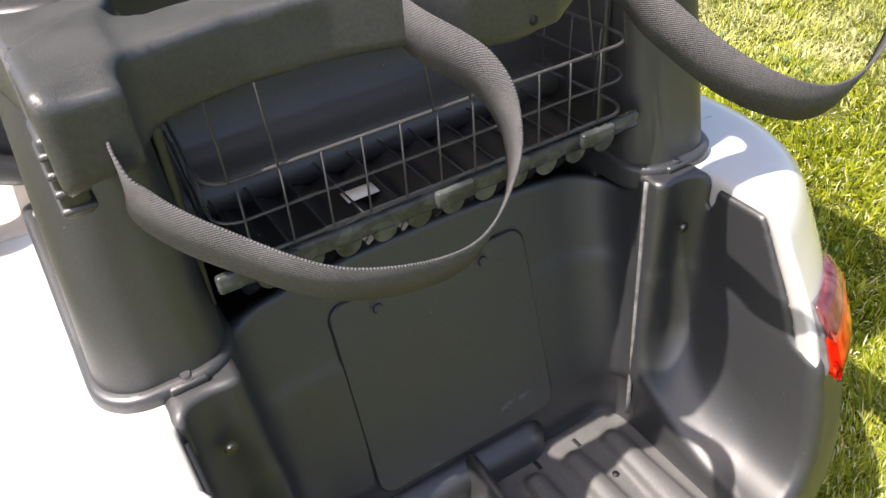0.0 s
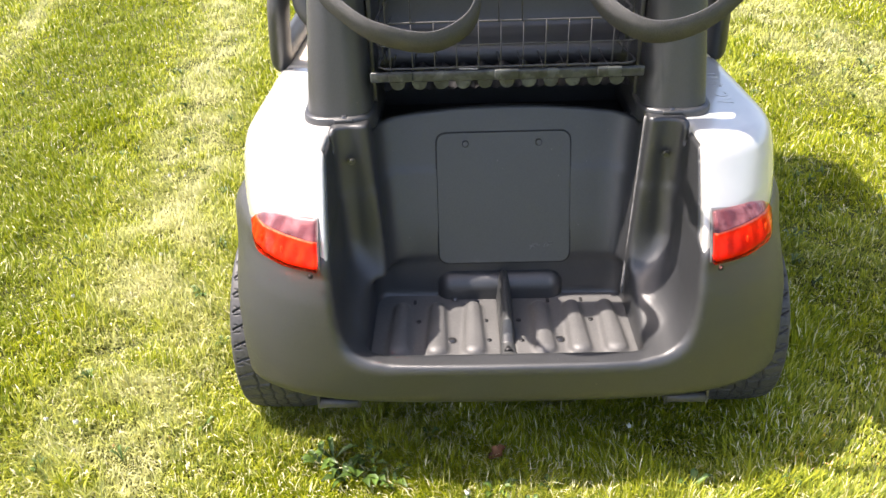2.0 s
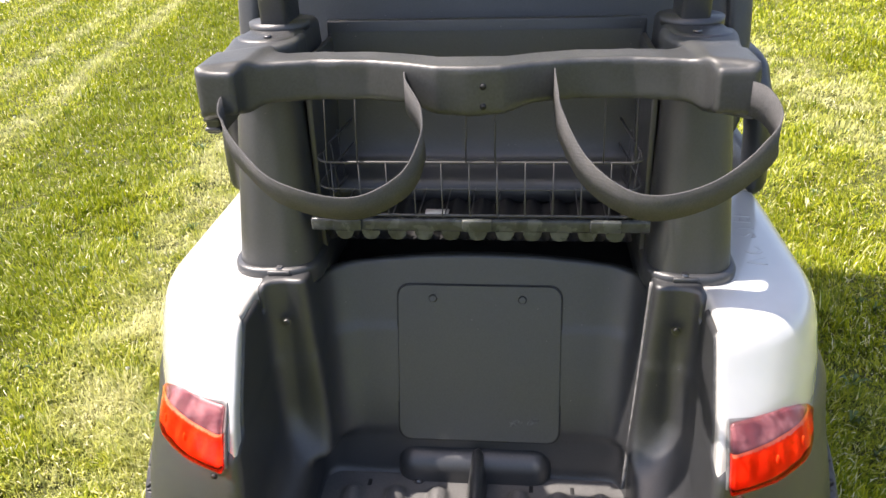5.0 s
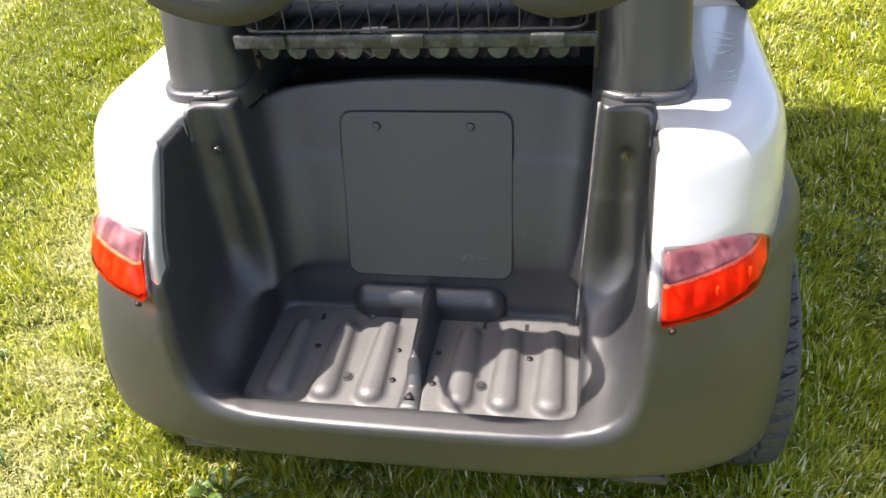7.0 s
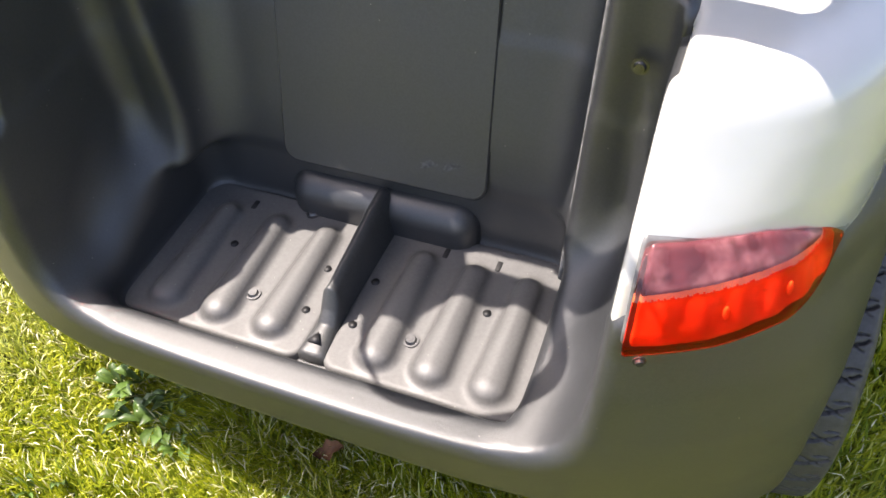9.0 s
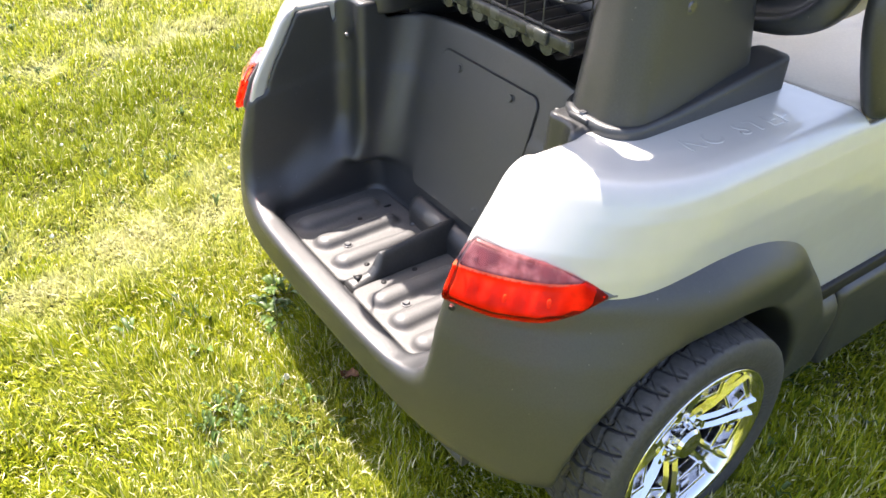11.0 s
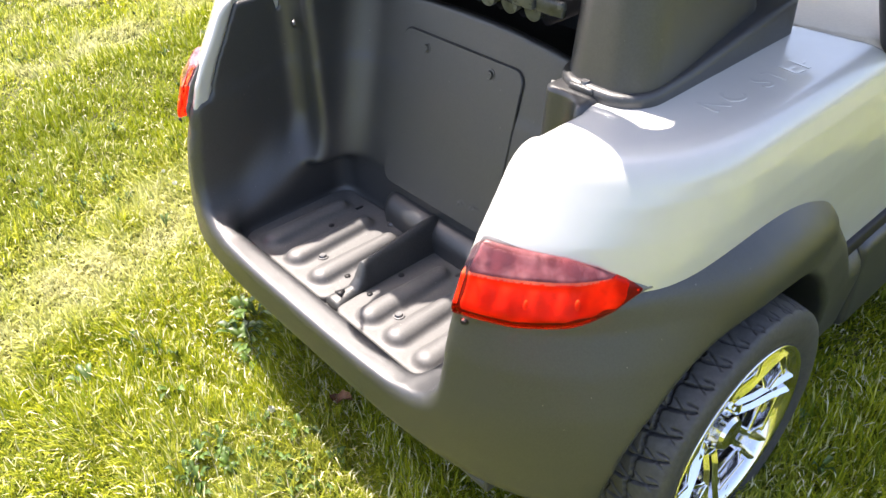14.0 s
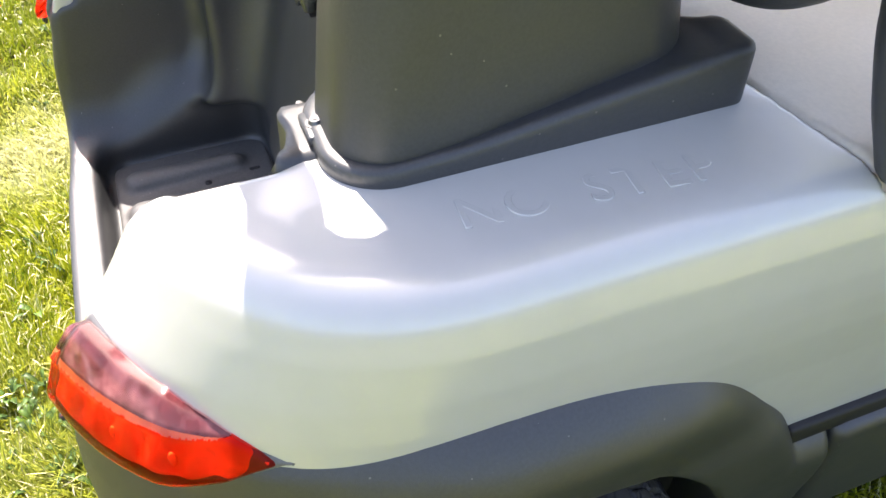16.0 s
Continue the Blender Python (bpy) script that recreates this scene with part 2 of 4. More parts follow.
def tube(bm, points, r, seg=6):
    """A round wire through points."""
    points = [Vector(p) for p in points]
    rings = []
    for i, p in enumerate(points):
        way = (points[min(i + 1, len(points) - 1)] - points[max(i - 1, 0)]).normalized()
        side = way.cross(Vector((0.31, 0.17, 0.93))).normalized()
        up = side.cross(way)
        rings.append([bm.verts.new(p + r * (math.cos(t) * side + math.sin(t) * up)) for t in (2 * math.pi * k / seg for k in range(seg))])
    for a, b in zip(rings, rings[1:]):
        for k in range(seg):
            bm.faces.new((a[k], a[(k + 1) % seg], b[(k + 1) % seg], b[k]))
    for ring in (rings[0][::-1], rings[-1]):
        bm.faces.new(ring)
    return bm


def spline(points, n):
    """Smooth curve of n places through a few."""
    p = np.array(points, float)
    p = np.vstack([2 * p[0] - p[1], p, 2 * p[-1] - p[-2]])
    out = []
    for t in np.linspace(0, len(points) - 1 - 1e-9, n):
        i, u = int(t), t - int(t)
        a, b, c, d = p[i:i + 4]
        out.append(0.5 * (2 * b + (c - a) * u + (2 * a - 5 * b + 4 * c - d) * u**2 + (3 * b - a - 3 * c + d) * u**3))
    return np.array(out)


def screw(bm, at, way, r=0.008):
    """A pan-head screw with a washer and a hex recess."""
    at, way = Vector(at), Vector(way).normalized()
    rod(bm, at, at + way * 0.0015, r * 1.35, 16)
    rod(bm, at + way * 0.0015, at + way * 0.005, r, 16, r * 0.75)
    rod(bm, at + way * 0.004, at + way * 0.0055, r * 0.36, 6)
    return bm


# ---- golf cart ----
cart = tagged(new("golf_cart"), "white golf cart with black bag well on a lawn", "golf cart")
cart.matrix_basis = pose(-0.0085, 0, 0, 0, 0.8, 0)
WHEEL_Y, WHEEL_Z, TYRE_R = 0.374, 0.237, 0.255

PLAN_POW, PLAN_Y = 2.6, 0.40
BLACK_Z = (0.16, 0.25, 0.30, 0.35, 0.45, 0.52, 0.58, 0.62, 0.66)
BLACK_A = (0.655, 0.664, 0.670, 0.673, 0.668, 0.656, 0.641, 0.630, 0.615)
BLACK_B = (0.420, 0.448, 0.460, 0.464, 0.470, 0.474, 0.474, 0.470, 0.455)
WHITE_Z = (0.40, 0.55, 0.62, 0.66, 0.70, 0.75, 0.80, 0.84)
WHITE_A = (0.610, 0.617, 0.622, 0.623, 0.622, 0.617, 0.604, 0.58)
WHITE_B = (0.470, 0.470, 0.463, 0.446, 0.420, 0.382, 0.350, 0.33)


def plan_d(ax, y, z, zs, wide, deep):
    """Distance from the bulging outline of the rear body."""
    a, b = np.interp(z, zs, wide), np.interp(z, zs, deep)
    p = np.interp(z, (0.28, 0.40, 0.58), (3.9, 3.4, PLAN_POW))
    q = ((ax / a) ** p + (np.maximum(PLAN_Y - y, 0) / b) ** p) ** (1 / p)
    return (q - 1) * 0.52


def step_up(v, lo, hi):
    t = np.clip((v - lo) / (hi - lo), 0, 1)
    return t * t * (3 - 2 * t)


def well_d(ax, y, z):
    """The open bag well."""
    cheek = np.interp(z, (0.34, 0.42, 0.50, 0.65, 0.84), (0.366, 0.374, 0.383, 0.388, 0.392))
    post_y = np.interp(z, (0.34, 0.84), (0.224, 0.250))
    wall_x, wall_y = np.interp(z, (0.345, 0.82), (0.279, 0.308)), smax(0.285 + 0.29 * (z - 0.43), 0.288, 0.03)
    ledge = 0.384 + 0.006 * step_up(ax, 0.27, 0.37) * step_up(y, 0.02, 0.10)
    corner = np.interp(z, (0.40, 0.54), (0.085, 0.036))
    flute = 0.003 * np.exp(-((ax - 0.350) / 0.014) ** 2) * step_up(z, 0.46, 0.56)
    side = smax(smax(ax - cheek, y - post_y - flute, corner), ledge - z, 0.085 + 0.085 * step_up(y, 0.04, 0.18))
    middle = smax(smax(ax - wall_x - 0.004, y - wall_y, 0.075), 0.384 - 0.054 * step_up(y, -0.012, 0.004) - z, 0.024)
    return smin(side, middle, 0.018)


def pit_d(x, y, z):
    """The sunk floor between the side ledges, behind the lip."""
    q = smax(np.abs(x + 0.018) - 0.311, smax(y - 0.296, -0.006 - y, 0.02), 0.05)
    return smax(smax(q, 0.330 - z, 0.022), z - 0.44, 0.02)


def wheel_well_d(ax, y, z, r=0.302):
    return smax(np.hypot(y - WHEEL_Y, z - WHEEL_Z) - r, 0.44 - ax, 0.02)


def flare_top(y):
    arc = WHEEL_Z + np.sqrt(np.maximum(0.433**2 - (y - WHEEL_Y) ** 2, 0))
    return np.where(y < WHEEL_Y, 0.641 + 0.030 * step_up(y, 0.05, 0.30), np.maximum(arc, 0.402))


def black_d(x, y, z):
    ax = np.abs(x)
    well = smin(well_d(ax, y, z), pit_d(x, y, z), 0.022)
    skin = plan_d(ax + 0.034 * step_up(y, 0.42, 0.80), y, z, BLACK_Z, BLACK_A, BLACK_B)
    skin = skin - 0.026 * step_up(y, 0.18, 0.38) * step_up(z, 0.48, 0.60) * (1 - step_up(y, 0.60, 0.80))
    skin = smax(skin, z - flare_top(y), 0.035 + 0.045 * step_up(y, 0.10, 0.28))
    foot = np.interp(y, (0.0, 0.1, 0.5, 0.7), (0.264, 0.255, 0.2, 0.165))
    skin = smax(smax(skin, foot - z, 0.03), y - 0.832, 0.01)
    skin = smax(skin, 0.30 - np.maximum(ax, 0.30 + 0.40 - y), 0.02)
    crest = 0.806 - 0.28 * ax**2
    crest = np.where(y < 0.22, 0.800, crest)
    lining = smax(smax(well - 0.017, z - crest, 0.008), 0.30 - z, 0.01)
    lining = smax(lining, plan_d(ax, y, z, WHITE_Z, WHITE_A, WHITE_B) + 0.011 + 0.024 * step_up(z, 0.620, 0.634), 0.004)
    post = box_d(ax, y, z, (0.300, 0.225, 0.34), (0.402, 0.315, 0.819), 0.018)
    lining = smax(smin(lining, post, 0.012), -well, 0.003)
    d = smin(smax(skin, -well, 0.022), lining, 0.008)
    return smax(d, -wheel_well_d(ax, y, z), 0.012)


solid("bag_well_bumper", black_d, (-0.70, -0.10, 0.14), (0.70, 0.86, 0.85), 0.0075, BLACK, cart,
      "textured black plastic bumper, wheel flares and bag well in one moulding")


def white_side(s):
    def d(x, y, z):
        ax = x * s
        roof = 0.812 - 0.04 * np.maximum(ax - 0.46, 0)
        shell = smax(plan_d(ax, y, z, WHITE_Z, WHITE_A, WHITE_B), z - roof, 0.035)
        shell = smax(shell, 0.395 - np.where(y > 0.26, ax, 9), 0.006)
        seat_edge = 0.395 + 0.205 * step_up(y, 0.690, 0.745)
        shell = smax(shell, np.minimum(seat_edge - ax, np.minimum(z - 0.72, y - 0.66)), 0.012)
        inside = -plan_d(ax, y, z, WHITE_Z, WHITE_A, WHITE_B)
        shell = smax(shell, -(well_d(np.abs(ax), y, z) - 0.001 - 0.006 * step_up(inside, 0.030, 0.036)), 0.014)
        shell = smax(shell, 0.376 - ax, 0.004)
        low = np.minimum(0.632, flare_top(y) - 0.07)
        shell = smax(shell, low - z, 0.006)
        return smax(smax(shell, y - 1.45, 0.02), -wheel_well_d(ax, y, z, 0.34), 0.006)
    lo, hi = ((0.37, -0.03, 0.38), (0.65, 1.47, 0.84))
    if s < 0:
        lo, hi = (-hi[0], *lo[1:]), (-lo[0], *hi[1:])
    return solid("rear_fender", d, lo, hi, 0.005, WHITE, cart, "glossy white painted rear fender")


for s in (1, -1):
    fender = white_side(s)

# access panel in the well's back wall
def on_wall(x, z, out=0.0):
    """A place on the sloping back wall of the well."""
    return Vector((x, 0.285 + 0.29 * (z - 0.43) - out * 0.96, z + out * 0.28))


bm = bmesh.new()
outline = []
for cx, cz, a0 in ((0.138, 0.722, 0), (-0.138, 0.722, 90), (-0.138, 0.458, 180), (0.138, 0.458, 270)):
    for k in range(6):
        t = radians(a0 + k * 18)
        outline.append((cx - 0.003 + 0.024 * math.cos(t), cz + 0.024 * math.sin(t)))
rings = [[bm.verts.new(on_wall(x * g, 0.59 + (z - 0.59) * g, o)) for x, z in outline] for o, g in ((-0.004, 1.0), (0.003, 1.0), (0.0045, 0.990))]
for a, b in zip(rings, rings[1:]):
    for k in range(len(a)):
        bm.faces.new((a[k], a[(k + 1) % len(a)], b[(k + 1) % len(a)], b[k]))
bm.faces.new(rings[-1])
rim = bmesh.new()
ring = [rim.verts.new(on_wall(x * 1.012, 0.59 + (z - 0.59) * 1.012, 0.0012)) for x, z in outline]
rim.faces.new(ring)
panel = part("access_panel", bm, BLACK, cart, "black access panel with rounded corners", smooth=False)
part("panel_gap", rim, DARK, panel, "dark joint round the panel")
for x in (-0.094, 0.082):
    bm = screw(bmesh.new(), on_wall(x, 0.720, 0.004), (0, -0.96, 0.28), 0.0085)
    part("screw", bm, BLACK, panel, smooth=False)
for x, z in ((0.070, 0.474), (0.105, 0.478)):
    bm = bmesh.new()
    ring = [(x + (0.013 + 0.004 * math.cos(3 * t)) * math.cos(t), z + (0.006 + 0.002 * math.sin(2 * t)) * math.sin(t) + 0.002 * math.cos(t))
            for t in (2 * math.pi * k / 20 for k in range(20))]
    bm.faces.new([bm.verts.new(on_wall(u, v, 0.0052)) for u, v in ring])
    part("scuff_mark", bm, SCUFF, panel)

# well floor mats with ribs, and the divider
def floor_mat(x0, x1, ribs):
    def d(x, y, z):
        q = box_d(x, y, 0 * z, (x0, 0.011, -1), (x1, 0.290, 1), 0.024)
        flat = smax(smax(q, z - 0.339, 0.008), 0.318 - z, 0.004)
        half = 0.0275 - 0.008 * np.clip((y - 0.03) / 0.21, 0, 1)
        for cx in ribs:
            cap = np.hypot(np.maximum(np.abs(y - 0.135) - 0.108 + half, 0), x - cx) - half
            hump = smax(cap * 0.70, z - 0.3585, 0.022)
            flat = smin(flat, smax(hump, 0.325 - z, 0.004), 0.009)
        return flat
    return solid("floor_mat", d, (x0 - 0.01, 0.002, 0.314), (x1 + 0.01, 0.31, 0.367), 0.0032, LINER, cart,
                 "dusty black ribbed floor of the bag well")


mat_l = floor_mat(-0.327, -0.020, (-0.259, -0.170, -0.083))
mat_r = floor_mat(0.010, 0.297, (0.080, 0.161, 0.243))
for x, y, m in ((-0.136, 0.091, mat_l), (0.117, 0.089, mat_r), (-0.128, 0.266, mat_l)):
    part("screw", screw(bmesh.new(), (x, y, 0.3398), (0, 0, 1), 0.0085), STEEL, m, "zinc screw with washer", smooth=False)
for x, y, m in ((-0.053, 0.169, mat_l), (-0.048, 0.090, mat_l), (-0.216, 0.169, mat_l), (0.026, 0.169, mat_r), (0.028, 0.088, mat_r), (0.200, 0.167, mat_r)):
    part("drain_hole", rod(bmesh.new(), (x, y, 0.335), (x, y, 0.3406), 0.0062, 14), DARK, m)
for x, y, m in ((-0.229, 0.255, mat_l), (0.105, 0.254, mat_r), (0.188, 0.254, mat_r)):
    part("slot", bevel_box(bmesh.new(), (x - 0.0045, y - 0.010, 0.335), (x + 0.0045, y + 0.010, 0.3400), 0.002), DARK, m)


def divider_d(x, y, z):
    crest = np.interp(y, (0.02, 0.070, 0.085, 0.10, 0.26), (0.344, 0.349, 0.364, 0.396, 0.414))
    thick = np.interp(y, (0.02, 0.08, 0.11, 0.26), (0.024, 0.014, 0.008, 0.010))
    ridge = smax(smax(np.abs(x + 0.005) - thick - 0.13 * np.maximum(crest - z, 0), z - crest, 0.018), 0.018 - y, 0.012)
    return smax(smax(ridge, y - 0.30, 0.02), 0.326 - z, 0.004)


def hump_d(x, y, z):
    back = box_d(x, y, z, (-0.172, 0.264, 0.24), (0.146, 0.38, 0.404), 0.040)
    return smax(back, 0.326 - z, 0.004)


solid("hump", hump_d, (-0.19, 0.24, 0.32), (0.17, 0.39, 0.42), 0.004, BLACK, cart, "moulded black hump along the foot of the back wall")
part_div = solid("divider_ridge", divider_d, (-0.06, 0.0, 0.32), (0.05, 0.35, 0.43), 0.003, FADED, cart, "moulded ridge between the two bag floors")
part("drain_hole", rod(bmesh.new(), (-0.006, 0.044, 0.342), (-0.006, 0.043, 0.3515), 0.011, 3), DARK, part_div)

# well side screws and the light seam on one post
for x in (-0.353, 0.353):
    part("post_screw", screw(bmesh.new(), (x, 0.2340, 0.740), (0, -1, 0.05), 0.007), STEEL, cart, "small steel screw in a black post", smooth=False)
bm = bmesh.new()
tube(bm, [(0.3075 - 0.0205 * (0.77 - z) / 0.36, 0.271 - 0.031 * (0.77 - z) / 0.36, z) for z in np.linspace(0.815, 0.37, 24)], 0.0038, 8)
part("seam_strip", bm, SEAM, cart, "worn grey seam strip")


# columns, feet and the bag rack
def column_d(s):
    def d(x, y, z):
        ax, t = x * s, z - 0.82
        xi, xo = 0.305 + 0.03 * t, 0.456 - 0.075 * t - 0.07 * np.maximum(y - 0.36, 0)
        yr, yf = 0.280 + 0.135 * t, 0.645 - 0.12 * t
        hx, hy, r = (xo - xi) / 2, (yf - yr) / 2, 0.054
        u, v = np.abs(ax - (xi + xo) / 2) - hx + r, np.abs(y - (yr + yf) / 2) - hy + r
        flat = np.hypot(np.maximum(u, 0), np.maximum(v, 0)) + np.minimum(np.maximum(u, v), 0) - r
        return smax(smax(flat, z - 1.234, 0.012), 0.79 - z, 0.005)
    lo, hi = (0.29, 0.25, 0.78), (0.47, 0.66, 1.25)
    if s < 0:
        lo, hi = (-hi[0], *lo[1:]), (-lo[0], *hi[1:])
    return solid("column", d, lo, hi, 0.0065, BLACK, cart, "black plastic support column")


def foot_d(s):
    def d(x, y, z):
        ax = x * s
        top = np.interp(y, (0.30, 0.40, 0.66, 0.70), (0.830, 0.836, 0.873, 0.874))
        inner = 0.297 + 0.095 * step_up(y, 0.57, 0.67)
        r = 0.018 + 0.044 * step_up(0.46 - y, 0, 0.1)
        u, v = np.abs(ax - (inner + 0.465) / 2) - (0.465 - inner) / 2 + r, np.abs(y - 0.478) - 0.209 + r
        flat = np.hypot(np.maximum(u, 0), np.maximum(v, 0)) + np.minimum(np.maximum(u, v), 0) - r
        return smax(smax(flat, z - top, 0.009), 0.79 - z, 0.005)
    lo, hi = (0.28, 0.25, 0.78), (0.48, 0.73, 0.89)
    if s < 0:
        lo, hi = (-hi[0], *lo[1:]), (-lo[0], *hi[1:])
    return solid("column_foot", d, lo, hi, 0.006, BLACK, cart, "black moulded foot flange under a column")


for s in (1, -1):
    col = column_d(s)
    for y in (0.408, 0.502):
        part("screw", screw(bmesh.new(), (s * (0.456 - 0.075 * 0.188 - 0.07 * (y - 0.36) - 0.0005), y, 1.003), (s, 0, 0.07), 0.009), STEEL, col, "steel screw", smooth=False)
    foot = foot_d(s)
    bm = bevel_box(bmesh.new(), (s * 0.367 - 0.022, 0.266, 0.818), (s * 0.367 + 0.022, 0.296, 0.828), 0.003)
    lug = part("clamp_lug", bm, BLACK, foot)
    part("bolt", screw(bmesh.new(), (s * 0.367, 0.279, 0.828), (0, -0.1, 1), 0.0075), STEEL, foot, "zinc bolt", smooth=False)


def rack_d(x, y, z):
    ax = np.abs(x)
    rear = np.interp(ax, (0, 0.05, 0.10, 0.16, 0.24, 0.31, 0.37, 0.42), (0.160, 0.164, 0.188, 0.208, 0.212, 0.198, 0.172, 0.140))
    deep = np.interp(ax, (0, 0.08, 0.2, 0.30, 0.34, 0.44), (0.070, 0.066, 0.060, 0.066, 0.10, 0.07))
    low = np.interp(ax, (0, 0.055, 0.09, 0.30, 0.42), (1.154, 1.157, 1.168, 1.166, 1.158))
    bar = smax(smax(rear - y, y - rear - deep, 0.008), smax(z - 1.230, low - z, 0.004), 0.006)
    bar = smax(bar, ax - 0.402, 0.005)
    outer = np.interp(y, (0.13, 0.22, 0.30, 0.38), (0.400, 0.404, 0.416, 0.430))
    inner = 0.348 - 0.040 * step_up(y, 0.24, 0.36)
    arm = smax(smax(ax - outer, inner - ax, 0.006), smax(0.136 - y, y - 0.42, 0.01), 0.006)
    arm = smax(arm, smax(z - 1.2305, 1.164 - z, 0.004), 0.006)
    return smin(bar, arm, 0.030)


rack = solid("bag_rack", rack_d, (-0.46, 0.10, 1.11), (0.46, 0.62, 1.26), 0.0065, FADED, cart, "scuffed black bag rack bar")
for x, y, z in ((0.02, 0.1615, 1.2), (0.02, 0.1615, 1.17)):
    part("hole", rod(bmesh.new(), (x, y + 0.004, z), (x, y - 0.0012, z), 0.005, 12), DARK, rack)
for s in (1, -1):
    part("side_panel", bevel_box(bmesh.new(), (min(s * 0.298, s * 0.31), 0.37, 0.76), (max(s * 0.298, s * 0.31), 0.60, 1.19), 0.003), BLACK, cart)
    part("strut_socket", rod(bmesh.new(), (s * 0.37, 0.47, 1.228), (s * 0.37, 0.47, 1.243), 0.055, 28), BLACK, rack)
    part("rivet", rod(bmesh.new(), (s * 0.36, 0.36, 1.235), (s * 0.36, 0.36, 1.238), 0.007, 12), STEEL, rack)


def strap(s, keys):
    """A webbing loop: places on its middle line and the lean of its width, made 50 mm wide."""
    line = spline([k[:3] for k in keys], 120)
    lean = spline([(*k[3:6],) for k in keys], 120)
    verts, faces = [], []
    for i, (p, w) in enumerate(zip(line, lean)):
        way = line[min(i + 1, 119)] - line[max(i - 1, 0)]
        way /= np.linalg.norm(way)
        w = w - way * (w @ way)
        w /= np.linalg.norm(w)
        nrm = np.cross(way, w)
        for u in (-0.025, 0.025):
            for v in (0.0011, -0.0011):
                verts.append(p + w * u + nrm * v)
        if i:
            a, b = 4 * (i - 1), 4 * i
            for j, k in ((0, 2), (2, 3), (3, 1), (1, 0)):
                faces.append((a + j, a + k, b + k, b + j))
    ob = raw("bag_strap", verts, faces, WEB, cart, "grey-black woven webbing strap hanging in a loop", smooth=False)
    run = np.r_[0, np.cumsum(np.linalg.norm(np.diff(line, axis=0), axis=1))]
    layer = ob.data.uv_layers.new(name="strap_measure")
    index = np.empty(len(ob.data.loops), np.int32)
    ob.data.loops.foreach_get("vertex_index", index)
    layer.data.foreach_set("uv", np.stack([run[index // 4], np.where(index % 4 < 2, 0.0, 0.050)], 1).astype(np.float32).ravel())
    return ob


SLACK_LOOP = [(-0.100, 0.205, 1.195, 0, 0, 1), (-0.096, 0.170, 1.185, 0, -0.09, 1), (-0.068, 0.115, 1.160, 0, -0.19, 1), (-0.066, 0.078, 1.125, 0, -0.32, 1),
              (-0.092, 0.046, 1.087, 0, -0.47, 1), (-0.160, 0.012, 1.068, 0, -0.56, 1), (-0.258, 0.014, 1.090, 0, -0.50, 1), (-0.325, 0.063, 1.122, 0, -0.37, 1),
              (-0.362, 0.108, 1.145, 0, -0.19, 1), (-0.370, 0.132, 1.165, 0, -0.05, 1), (-0.362, 0.165, 1.180, 0, 0, 1)]
WIDE_LOOP = [(0.125, 0.205, 1.195, 0, 0, 1), (0.128, 0.150, 1.178, 0, -0.09, 1), (0.134, 0.113, 1.155, 0, -0.19, 1), (0.163, 0.048, 1.115, 0, -0.32, 1),
             (0.209, 0.008, 1.088, 0, -0.47, 1), (0.260, -0.004, 1.080, 0, -0.47, 1), (0.330, 0.008, 1.095, 0, -0.42, 1), (0.390, 0.030, 1.132, 0, -0.28, 1),
             (0.416, 0.053, 1.165, 0, -0.09, 1), (0.412, 0.108, 1.184, 0, 0, 1), (0.392, 0.145, 1.188, 0, 0, 1)]
for s, keys in ((-1, SLACK_LOOP), (1, WIDE_LOOP)):
    loop = strap(s, keys)
    x, y = (0.393, 0.150) if s > 0 else (-0.408, 0.165)
    low, high = (1.160, 1.216) if s > 0 else (1.126, 1.196)
    bm = bevel_box(bmesh.new(), (x - 0.006, y, low), (x + 0.016, y + 0.046, high), 0.004)
    for z in np.arange(low + 0.008, high, 0.016):
        bevel_box(bm, (x - 0.008, y - 0.003, z - 0.0035), (x + 0.019, y + 0.030, z + 0.0035), 0.003)
    part("buckle", bm, BLACK, loop, "black ladder buckle of the strap")
    if s < 0:
        bm = bevel_box(bmesh.new(), (-0.412, 0.205, 1.150), (-0.402, 0.252, 1.236), 0.004, 3)
        part("strap_end", bm, WEB, loop, "strap end folded over the rack arm")


